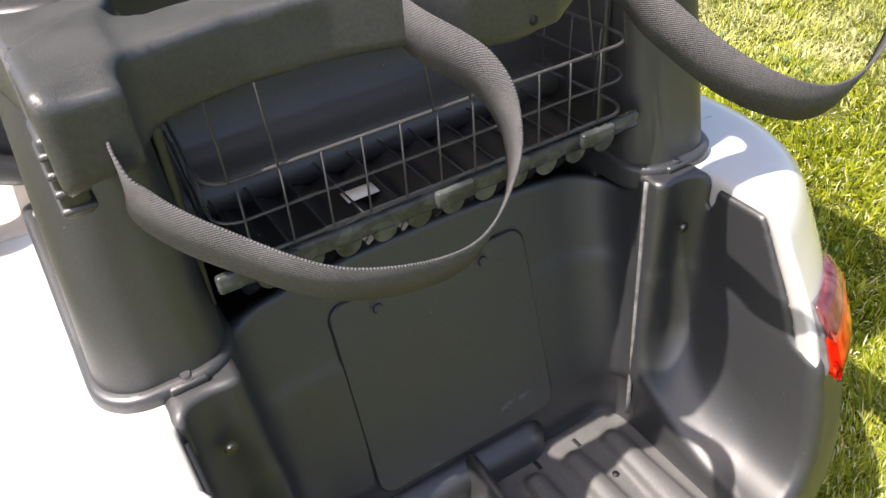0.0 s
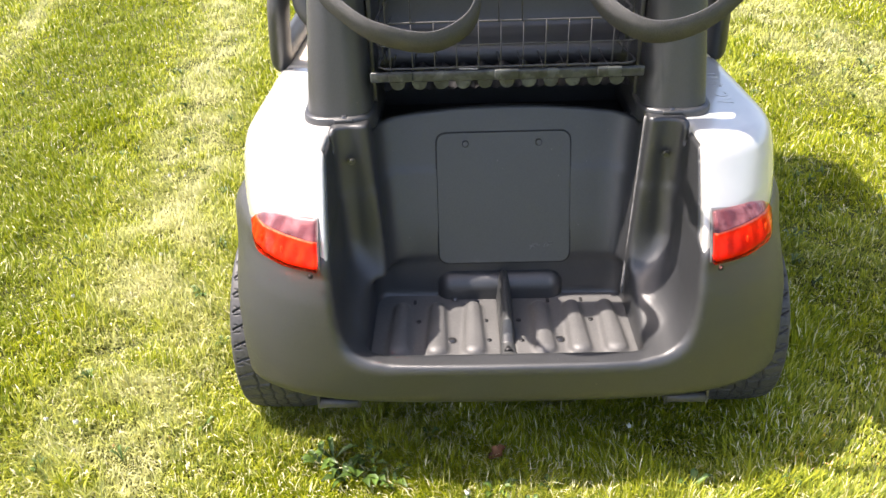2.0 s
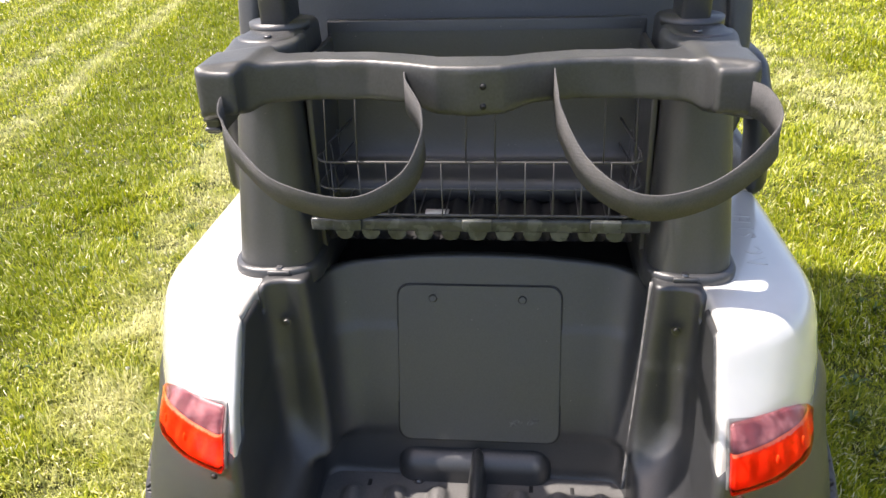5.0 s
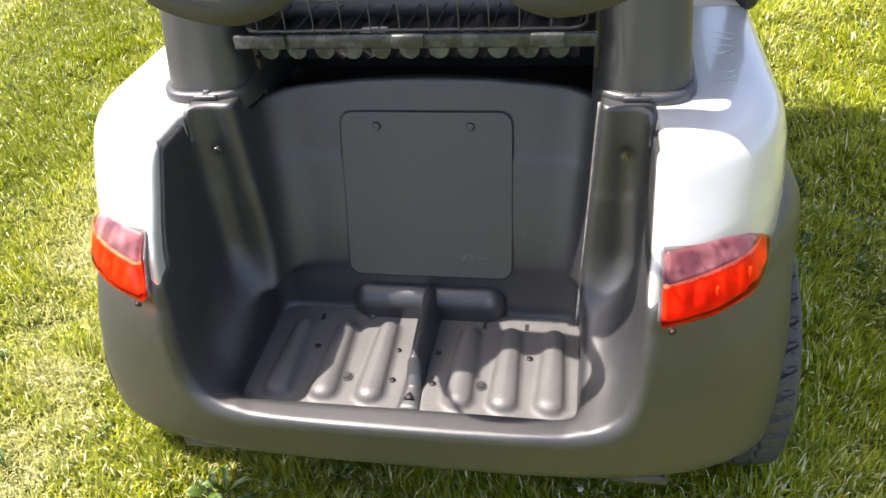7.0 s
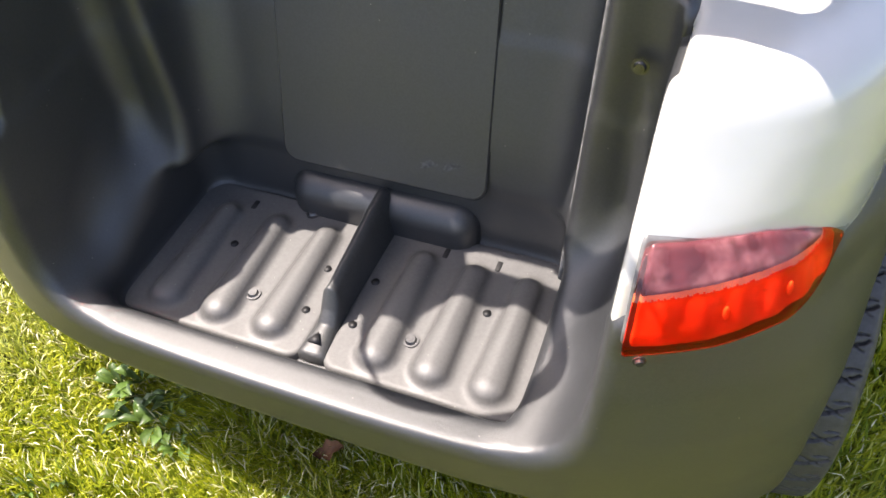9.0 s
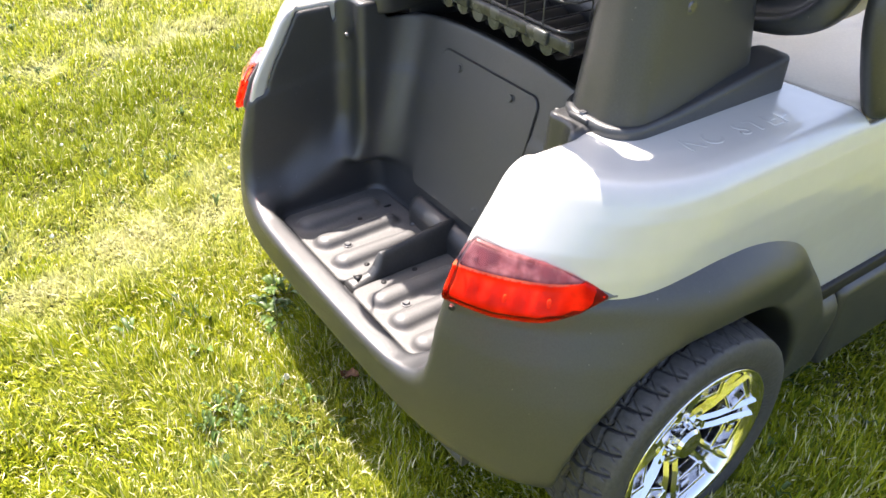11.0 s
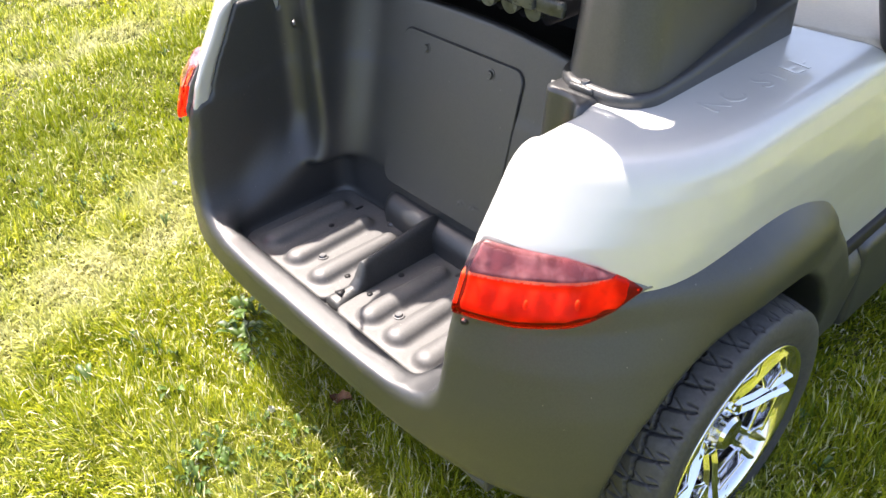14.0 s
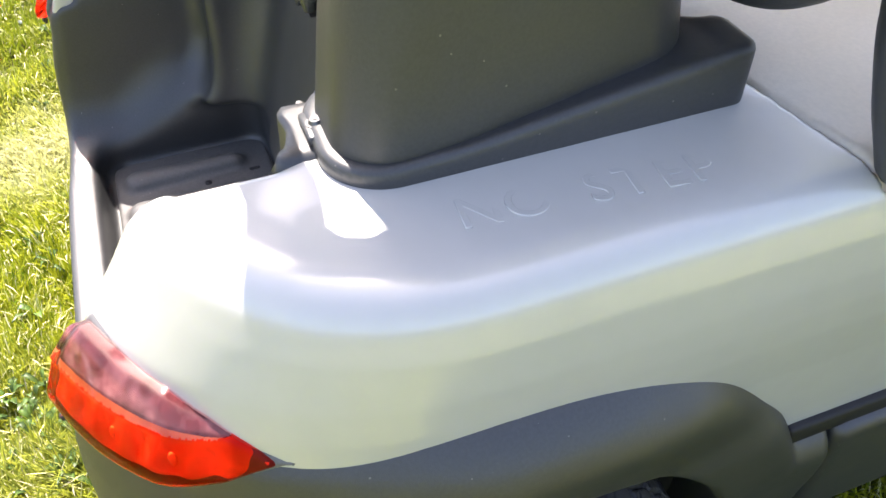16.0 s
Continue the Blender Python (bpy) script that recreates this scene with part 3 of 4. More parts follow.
# ---- wheels ----
def tyre_mesh(name, parent):
    """Tread with curved grooves and lateral cuts, shoulders and sidewalls, round the x axis."""
    seg, half = 864, 0.100
    prof = [(-half * 0.86, 0.178), (-half * 0.95, 0.188), (-half * 1.01, 0.205), (-half * 1.02, 0.220), (-half * 1.005, 0.234), (-half * 0.96, 0.244)]
    tread = np.linspace(-0.92, 0.92, 75) * half
    prof += [(x, TYRE_R - 0.0075 * np.abs(x / half / 0.92) ** 3) for x in tread]
    prof += [(-x, r) for x, r in prof[5::-1]]
    xs, rs = np.array(prof).T
    ang = np.arange(seg) * 2 * math.pi / seg
    A, X = np.meshgrid(ang, xs, indexing="ij")
    R = np.broadcast_to(rs, A.shape).copy()
    pitch = 2 * math.pi / 36
    u, side = np.abs(X) / half, np.sign(X)
    turn = (A / pitch) * side + np.where(X > 0, 0.5, 0)
    saw = np.abs((turn % 1) - 0.5) * 2
    near = lambda phase, width: np.abs(((turn + phase) % 1) - 0.5) < width  # noqa: E731
    lateral = near(0.9 * (u - 0.45) ** 2 + 0.5 * u, 0.054 - 0.030 * np.clip(u - 0.5, 0, 0.4)) & (u > 0.16) & (u < 0.90)
    middle = near(-1.5 * u, 0.022) & (u < 0.47)
    short = near(0.5 + 0.35 * u, 0.028) & (u > 0.70) & (u < 0.88)
    sipe = near(0.25 - 1.1 * u, 0.020) & (u > 0.50) & (u < 0.86)
    ring_groove = (np.abs(u - 0.46 - 0.05 * (saw - 0.5)) < 0.023) | (np.abs(u - 0.14 - 0.06 * (saw - 0.5)) < 0.016)
    R -= np.where(lateral | ring_groove, 0.0100, np.where(middle | short, 0.007, np.where(sipe, 0.005, 0)))
    R += np.where(np.abs(R - 0.212) < 0.004, 0.001, 0)
    verts = np.stack([X, R * np.cos(A), R * np.sin(A)], -1).reshape(-1, 3)
    n = len(xs)
    i, j = np.meshgrid(np.arange(seg), np.arange(n - 1), indexing="ij")
    k = (i + 1) % seg
    faces = np.stack([i * n + j, i * n + j + 1, k * n + j + 1, k * n + j], -1).reshape(-1, 4)
    return raw(name, verts, faces, RUBBER, parent, "black tyre with block tread", smooth=False)


def lathe(bm, prof, seg=64):
    """Turns a profile of (x, r) round the x axis."""
    rings = [[bm.verts.new((x, r * math.cos(t), r * math.sin(t))) for t in (2 * math.pi * k / seg for k in range(seg))] for x, r in prof]
    for a, b in zip(rings, rings[1:]):
        for k in range(seg):
            bm.faces.new((a[k], b[k], b[(k + 1) % seg], a[(k + 1) % seg]))
    return bm


def wheel(parent):
    hub = new("wheel")
    hub.parent = parent
    tyre_mesh("tyre", hub)
    bm = lathe(bmesh.new(), [(-0.09, 0.175), (-0.085, 0.168), (0.03, 0.158), (0.075, 0.163), (0.088, 0.170), (0.096, 0.179), (0.099, 0.183),
                             (0.096, 0.186), (0.086, 0.182)])
    part("rim_barrel", bm, CHROME, hub, "chrome wheel rim")
    # drum widened into a dark disc that stands in for shade between the spokes
    part("drum_and_shade_disc", lathe(bmesh.new(), [(-0.08, 0.0), (0.030, 0.0), (0.030, 0.08), (0.020, 0.152), (-0.02, 0.156)]), DARK, hub)
    for k in range(7):
        bm = bmesh.new()
        for side in (-1, 1):
            base = [(0.050, 0.0125 * side, 0.036), (0.068, 0.0135 * side, 0.085), (0.080, 0.0155 * side, 0.135), (0.090, 0.020 * side, 0.170)]
            prev = None
            for x, y, z in base:
                w, h = 0.0080, 0.018
                ring = [bm.verts.new((x + a, y + b, z)) for a, b in ((-h, -w), (-h, w), (-0.003, w), (0.0045, 0), (-0.003, -w))]
                if prev:
                    for q in range(5):
                        bm.faces.new((prev[q], prev[(q + 1) % 5], ring[(q + 1) % 5], ring[q]))
                prev = ring
            bm.faces.new(prev)
        # a ledge across the two bars near the hub
        bevel_box(bm, (0.050, -0.014, 0.056), (0.062, 0.014, 0.066), 0.002)
        bmesh.ops.recalc_face_normals(bm, faces=bm.faces)
        bmesh.ops.rotate(bm, verts=bm.verts, matrix=Matrix.Rotation(2 * math.pi * k / 7, 3, "X"))
        part("spoke", bm, CHROME, hub, smooth=False)
        bm = bmesh.new()
        for lo, hi in (((0.056, -0.040, 0.150), (0.084, 0.040, 0.160)), ((0.056, -0.031, 0.108), (0.076, 0.031, 0.115)),
                       ((0.056, -0.038, 0.112), (0.080, -0.029, 0.154)), ((0.056, 0.029, 0.112), (0.080, 0.038, 0.154)),
                       ((0.050, -0.040, 0.108), (0.060, 0.040, 0.160)), ((0.056, -0.012, 0.124), (0.068, 0.012, 0.142))):
            bevel_box(bm, lo, hi, 0.0025)
        bmesh.ops.rotate(bm, verts=bm.verts, matrix=Matrix.Rotation(2 * math.pi * (k + 0.5) / 7, 3, "X"))
        part("rim_pocket", bm, CHROME, hub, "chrome pocket between two spokes", smooth=False)
    part("hub_plate", lathe(bmesh.new(), [(0.03, 0.062), (0.044, 0.060), (0.050, 0.054), (0.050, 0.0)], 40), CHROME, hub)
    cap = part("hub_cap", lathe(bmesh.new(), [(0.050, 0.036), (0.076, 0.034), (0.083, 0.029), (0.084, 0.0)], 24), CHROME, hub, "chrome centre cap", smooth=False)
    for k in range(5):
        t = 2 * math.pi * k / 5
        part("lug_nut", rod(bmesh.new(), (0.048, 0.047 * math.cos(t), 0.047 * math.sin(t)), (0.062, 0.047 * math.cos(t), 0.047 * math.sin(t)), 0.008, 6),
             CHROME, hub, smooth=False)
    return hub


first = wheel(cart)
first.matrix_basis = pose(0.578, WHEEL_Y, WHEEL_Z, 17)
for x, y, turn in ((-0.578, WHEEL_Y, 180), (0.56, 2.03, 0), (-0.56, 2.03, 180)):
    copy_thing(first, pose(x, y, WHEEL_Z, 0, 0, turn) @ pose(0, 0, 0, 31))
part("rear_axle", rod(bmesh.new(), (-0.5, WHEEL_Y, WHEEL_Z), (0.5, WHEEL_Y, WHEEL_Z), 0.035, 16), DARK, cart)
part("under_tray", bevel_box(bmesh.new(), (-0.40, 0.05, 0.20), (0.40, 0.66, 0.30), 0.02), DARK, cart)
part("under_floor", bevel_box(bmesh.new(), (-0.55, 0.66, 0.16), (0.55, 1.95, 0.26), 0.02), DARK, cart)
for s in (1, -1):
    bm = rod(bmesh.new(), (s * 0.40 - 0.045, 0.005, 0.232), (s * 0.40 + 0.045, 0.005, 0.232), 0.013, 14)
    bevel_box(bm, (s * 0.40 - 0.05, -0.005, 0.222), (s * 0.40 - 0.044, 0.06, 0.27), 0.001)
    bevel_box(bm, (s * 0.40 + 0.044, -0.005, 0.222), (s * 0.40 + 0.05, 0.06, 0.27), 0.001)
    part("bumper_bracket", bm, WIRE, cart, "grey steel bracket under the bumper")


# ---- tail lamps ----
def lamp_edges(u):
    top = np.interp(u, (0.40, 0.44, 0.60, 0.66, 0.71, 0.755), (0.704, 0.703, 0.692, 0.680, 0.662, 0.638))
    low = np.interp(u, (0.40, 0.50, 0.60, 0.69, 0.752), (0.602, 0.598, 0.603, 0.615, 0.634))
    return top, low


def lamp_solid(s, out, top_in, low_in, ends, bowls=False):
    """Places and faces of one layer of the lamp, standing out from the body by out and sinking into it at the tip."""
    def d(x, y, z):
        ax = x * s
        u = ax + y
        top, low = lamp_edges(u)
        body = plan_d(ax, y, np.minimum(z, 0.668), BLACK_Z, BLACK_A, BLACK_B)
        face = body - out * (1 - 0.85 * step_up(u, 0.60, 0.745)) + 0.70 * np.maximum(z - 0.664, 0)
        if bowls:
            face = face + 0.0030 * (1 - step_up(z, 0.652, 0.664)) * np.cos((u - 0.41) / 0.052 * 2 * math.pi) * np.cos((z - 0.63) / 0.05 * math.pi)
        d = smax(smax(face, z - top + top_in, 0.006), low + low_in - z, 0.008)
        d = smax(smax(d, ends[0] - ax, 0.005), u - ends[1], 0.004)
        return np.maximum(d, -(body + 0.03))
    lo, hi = (0.39, -0.12, 0.585), (0.68, 0.22, 0.715)
    if s < 0:
        lo, hi = (-hi[0], *lo[1:]), (-lo[0], *hi[1:])
    return carve(d, lo, hi, 0.0026)


def lamp_layer(s, solid_mesh, split, pieces, parent):
    """Puts one carved layer under the lamp, as one piece or as two that meet on a level line."""
    verts, faces = solid_mesh
    high = verts[faces][:, :, 2].mean(1) > split
    made = []
    for name, keep, mat, label in pieces:
        chosen = faces[keep(high)]
        used, back = np.unique(chosen, return_inverse=True)
        made.append(raw(name, verts[used], back.reshape(chosen.shape), mat, parent, label))
    return made


for s in (1, -1):
    lamp = new("tail_lamp")
    lamp.parent = cart
    lamp["label"] = "red and clear wrap-round tail lamp"
    every, lower, upper = (lambda h: h | ~h), (lambda h: ~h), (lambda h: h)
    lamp_layer(s, lamp_solid(s, 0.0040, -0.0005, -0.002, (0.4025, 0.768)), 9, [("bezel", every, GASKET, "thin grey and black lamp gasket")], lamp)
    lamp_layer(s, lamp_solid(s, 0.0095, 0.006, 0.004, (0.410, 0.740), True), 0.6615,
               [("reflector", lower, MIRROR, "frosted red-tinted reflector inside the lamp"), ("upper_reflector", upper, HOUSING, "dark upper housing inside the lamp")], lamp)
    for piece in lamp_layer(s, lamp_solid(s, 0.0205, 0.0035, 0.002, (0.4065, 0.748)), 0.6655,
                            [("lens", lower, RED, "glossy red lower lens"), ("upper_lens", upper, PINK, "clear pinkish upper lens")], lamp):
        piece.visible_shadow = False
    for ax, z in ((0.435, 0.624), (0.487, 0.628), (0.537, 0.632)):
        y = PLAN_Y - 0.465 * (1 - (ax / 0.632) ** PLAN_POW) ** (1 / PLAN_POW) - 0.009
        bm = bmesh.new()
        made = bmesh.ops.create_uvsphere(bm, u_segments=12, v_segments=8, radius=0.008)["verts"]
        bmesh.ops.transform(bm, verts=made, matrix=Matrix.Translation((s * ax, y, z)) @ Matrix.Diagonal((0.45, 0.5, 1.2, 1)))
        part("bulb", bm, AMBER, lamp, "amber bulb glimpsed through the lens")
    part("screw", screw(bmesh.new(), (s * 0.424, -0.018, 0.594), (s * 0.3, -1, 0), 0.005), DARK, lamp, "small dark screw", smooth=False)


# ---- wire basket and its tray ----
basket = new("wire_basket")
basket.parent = cart
basket["label"] = "black wire basket between the columns"


def basket_rail(z, y0=0.300, half=0.285, name="rail", r=0.0022):
    pts = [(-half + 0.015, y0 + 0.25, z), (-half, y0 + 0.05, z)] + [(-half + 0.05 * (1 - math.cos(t)) * 0.6, y0 + 0.03 * (1 - math.sin(t)), z) for t in np.linspace(0.2, 1.5, 5)]
    pts = pts + [(-x, y, zz) for x, y, zz in pts[::-1]]
    return part(name, tube(bmesh.new(), pts, r), WIRE, basket)


for z, r in ((1.030, 0.0024), (0.980, 0.0018), (0.930, 0.0026)):
    basket_rail(z, r=r)
for k, x in enumerate(np.arange(-0.2555, 0.26, 0.0485)):
    part("wire", tube(bmesh.new(), [(x, 0.298, 1.030), (x, 0.298, 0.930), (x, 0.312, 0.915), (x, 0.54, 0.912)], 0.0015, 5), WIRE, basket)
for x in (-0.262, -0.208, -0.018, 0.032, 0.215, 0.268):
    part("hanger_wire", tube(bmesh.new(), [(x, 0.296, 1.030), (x * 1.0, 0.33, 1.19)], 0.0015, 5), WIRE, basket)
for s in (1, -1):
    for y in (0.36, 0.42, 0.48):
        part("side_wire", tube(bmesh.new(), [(s * 0.284, y, 1.030), (s * 0.275, y, 0.915)], 0.0015, 5), WIRE, basket)

tray = new("storage_tray")
tray.parent = cart
tray["label"] = "dusty black tray with a corrugated floor"
n, m = 241, 24
xs = np.linspace(-0.275, 0.275, n)
ys = np.linspace(0.305, 0.49, m)
X, Y = np.meshgrid(xs, ys, indexing="ij")
Z = 0.886 + 0.007 * np.cos(X / 0.0485 * 2 * math.pi)
i, j = np.meshgrid(np.arange(n - 1), np.arange(m - 1), indexing="ij")
quads = np.stack([i * m + j, (i + 1) * m + j, (i + 1) * m + j + 1, i * m + j + 1], -1).reshape(-1, 4)
# near-black floor: the shade inside the tray is put into its colour
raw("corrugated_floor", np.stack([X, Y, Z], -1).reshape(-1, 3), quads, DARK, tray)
rim = part("tray_rim", bevel_box(bmesh.new(), (-0.303, 0.294, 0.900), (0.303, 0.306, 0.924), 0.004), SMOKE, tray, "dusty grey tray rim")
for x in (-0.235, 0.0, 0.225):
    part("clip", bevel_box(bmesh.new(), (x - 0.027, 0.286, 0.903), (x + 0.027, 0.297, 0.926), 0.003), SMOKE, rim)
for k, x in enumerate(np.arange(-0.242, 0.25, 0.0485)):
    bm = bmesh.new()
    arc = [(x + 0.017 * math.cos(t), 0.900 + 0.018 * math.sin(t)) for t in np.linspace(math.pi, 2 * math.pi, 11)]
    front, back = [[bm.verts.new((px, y, pz)) for px, pz in arc] for y in (0.297, 0.32)]
    bm.faces.new(front)
    for q in range(10):
        bm.faces.new((front[q], back[q], back[q + 1], front[q + 1]))
    part("rib_end", bm, SMOKE, rim, smooth=False)
bm = bmesh.new()
prof = spline([(0.50, 0.868), (0.474, 0.882), (0.466, 0.903), (0.478, 0.926), (0.525, 0.944), (0.556, 0.99), (0.572, 1.20)], 36)
strips = [[bm.verts.new((x, y, z)) for y, z in prof] for x in np.linspace(-0.30, 0.30, 9)]
for a, b in zip(strips, strips[1:]):
    for k in range(len(prof) - 1):
        bm.faces.new((a[k], b[k], b[k + 1], a[k + 1]))
part("tray_back", bm, BLACK, tray, "smooth black upright back of the tray")
bm = bmesh.new()
bevel_box(bm, (-0.105, 0.380, 0.8945), (-0.060, 0.405, 0.896), 0)
part("sticker", bm, PAPER, tray, "torn white sticker")
# slab added under the tray, its near-black colour stands in for shade
part("gap_shade_slab", bevel_box(bmesh.new(), (-0.39, 0.40, 0.70), (0.39, 0.70, 0.745), 0.01), DARK, cart, "near-black slab standing in for the shaded gap behind the bag well")
part("bulkhead", bevel_box(bmesh.new(), (-0.31, 0.58, 0.74), (0.31, 0.60, 1.22), 0.004), BLACK, cart, "black bulkhead behind the basket")

# ---- seat ----
seat = new("bench_seat")
seat.parent = cart
seat["label"] = "cream vinyl bench seat with black backrest shell"


def cushion_d(x, y, z):
    top = 0.80 + 0.012 * np.cos(x * 5)
    d = box_d(x, y, z, (-0.60, 0.672, 0.62), (0.60, 1.28, 0.812), 0.04)
    ax = np.abs(x)
    d = smax(d, ax - (0.40 + 0.198 * step_up(y, 0.690, 0.745)), 0.012)
    return d + 0.004 * np.exp(-((ax - 0.30 - 0.25 * (y - 0.9)) / 0.006) ** 2)


solid("cushion", cushion_d, (-0.63, 0.64, 0.60), (0.63, 1.31, 0.84), 0.009, CREAM, seat, "cream vinyl seat cushion with a stitched seam")


def backrest_d(front):
    def d(x, y, z):
        lean = y + 0.028 - 0.20 * (z - 0.9)
        ax = np.abs(x)
        q = ((ax / 0.542) ** 6 + (np.abs(z - 1.13) / 0.243) ** 5) ** 0.2 - 1
        if front:
            return smax(q * 0.25 + 0.004, np.abs(lean - 0.79) - 0.045, 0.035)
        shell = smax(q * 0.25, np.abs(lean - 0.715) - 0.036, 0.03)
        inner = smax(q * 0.25 + 0.028, lean - 0.715, 0.02)
        return smax(shell, -inner, 0.012)
    return d


solid("backrest_shell", backrest_d(False), (-0.60, 0.55, 0.86), (0.60, 0.90, 1.38), 0.009, BLACK, seat, "black moulded shell of the backrest")
solid("backrest_cushion", backrest_d(True), (-0.60, 0.62, 0.86), (0.60, 0.96, 1.38), 0.010, CREAM, seat, "cream vinyl backrest cushion")
for s in (1, -1):
    for x, z in ((0.478, 0.985),) if s > 0 else ((-0.432, 0.978), (-0.472, 1.088)):
        part("screw", screw(bmesh.new(), (x, 0.688 + 0.20 * (z - 0.9), z), (0, -1, 0), 0.008), STEEL, seat, smooth=False)
    ring = ((0.765, 0.828), (0.738, 0.90), (0.722, 0.98), (0.745, 1.045), (0.80, 1.07), (1.15, 1.06), (1.27, 1.02), (1.30, 0.94), (1.27, 0.85),
            (1.16, 0.828), (0.92, 0.826), (0.765, 0.828))
    loop = spline([(s * (0.600 - 0.13 * (z - 0.82)), y, z) for y, z in ring], 60)

    def arm_d(x, y, z, loop=loop):
        d = np.full(np.shape(x), 9.0)
        for p, q in zip(loop, loop[1:]):
            e = q - p
            h = np.clip(((y - p[1]) * e[1] + (z - p[2]) * e[2] + (x - p[0]) * e[0]) / (e @ e), 0, 1)
            d = np.minimum(d, np.sqrt(((x - p[0] - h * e[0]) * 1.45) ** 2 + (y - p[1] - h * e[1]) ** 2 + (z - p[2] - h * e[2]) ** 2))
        return d - 0.042
    xs_ = sorted((s * 0.52, s * 0.69))
    solid("armrest", arm_d, (xs_[0], 0.60, 0.76), (xs_[1], 1.38, 1.14), 0.009, BLACK, seat, "black looped armrest")

# ---- sills and front body ----
for s in (1, -1):
    def sill_d(x, y, z, s=s):
        ax = x * s
        return box_d(ax, y, z, (0.50, 0.836, 0.165), (0.634, 1.60, 0.384), 0.018)
    xs_ = sorted((s * 0.48, s * 0.66))
    solid("sill", sill_d, (xs_[0], 0.82, 0.15), (xs_[1], 1.62, 0.40), 0.010, BLACK, cart, "black plastic side sill")
    part("sill_trim", bevel_box(bmesh.new(), (min(s * 0.55, s * 0.621), 0.76, 0.375), (max(s * 0.55, s * 0.621), 1.60, 0.412), 0.006), DARK, cart, "dark trim strip over the sill")
part("floorboard", bevel_box(bmesh.new(), (-0.58, 1.30, 0.26), (0.58, 1.95, 0.30), 0.01), RUBBER, cart)


def cowl_d(x, y, z):
    top = np.interp(y, (1.75, 1.95, 2.35), (0.92, 0.90, 0.62))
    d = box_d(x, y, z, (-0.56, 1.78, 0.30), (0.56, 2.40, 0.95), 0.10)
    d = smax(d, z - top, 0.06)
    return smax(d, -(np.hypot(y - 2.03, z - WHEEL_Z) - 0.30 + 9 * np.maximum(0.36 - np.abs(x), 0)), 0.02)


solid("front_cowl", cowl_d, (-0.60, 1.74, 0.26), (0.60, 2.44, 0.98), 0.014, WHITE, cart, "white front cowl")
bm = tube(bmesh.new(), [(-0.26 + 0.175 * math.cos(t), 1.55 + 0.10 * math.sin(t), 1.02 + 0.14 * math.sin(t)) for t in np.linspace(0, 2 * math.pi, 40)], 0.014, 10)
part("steering_wheel", bm, BLACK, cart, "black steering wheel")
part("steering_column", rod(bmesh.new(), (-0.26, 1.56, 1.01), (-0.26, 1.85, 0.78), 0.022, 14), BLACK, cart)

# canopy on its struts, over the seat: unseen, placed by its shadow on the lawn
# white is chosen for bounce light, the left edge stretched to block a sunbeam
bm = bevel_box(bmesh.new(), (-0.69, 0.335, 1.845), (0.55, 1.87, 1.895), 0)
upright = [e for e in bm.edges if abs(e.verts[0].co.z - e.verts[1].co.z) > 0.01]
bmesh.ops.bevel(bm, geom=upright, offset=0.20, segments=8, affect="EDGES", profile=0.5)
level = [e for e in bm.edges if abs(e.verts[0].co.z - e.verts[1].co.z) < 0.01]
bmesh.ops.bevel(bm, geom=level, offset=0.018, segments=3, affect="EDGES", profile=0.5)
roof = part("canopy", bm, WHITE, cart, "unseen canopy over the seat, set white to bounce light")
for s in (1, -1):
    part("canopy_strut", bevel_box(bmesh.new(), (s * 0.37 - 0.025, 0.43, 1.235), (s * 0.37 + 0.025, 0.53, 1.85), 0.008), BLACK, cart, "black canopy strut")
    part("canopy_strut", rod(bmesh.new(), (s * 0.48, 1.95, 0.85), (s * 0.46, 1.78, 1.86), 0.016, 12), BLACK, cart, "black canopy strut")

# raised lettering on the fender
run = 0.0
for letter in "NO STEP":
    if letter == " ":
        run += 0.028
        continue
    cu = bpy.data.curves.new("letter", "FONT")
    cu.body, cu.size, cu.extrude, cu.bevel_depth = letter, 0.052, 0.0003, 0.0006
    tmp = new("letter", cu)
    data = bpy.data.meshes.new_from_object(tmp.evaluated_get(bpy.context.evaluated_depsgraph_get()))
    wide = tmp.dimensions.x
    bpy.data.objects.remove(tmp)
    data.materials.clear()
    word = link_mesh("raised_letter", data, WHITE, cart)
    word.matrix_basis = pose(0.531 + 0.08 * run, 0.358 + run, 0.8102 - 0.004 * run, 0, 2.3, 85.4)
    run += wide + 0.008


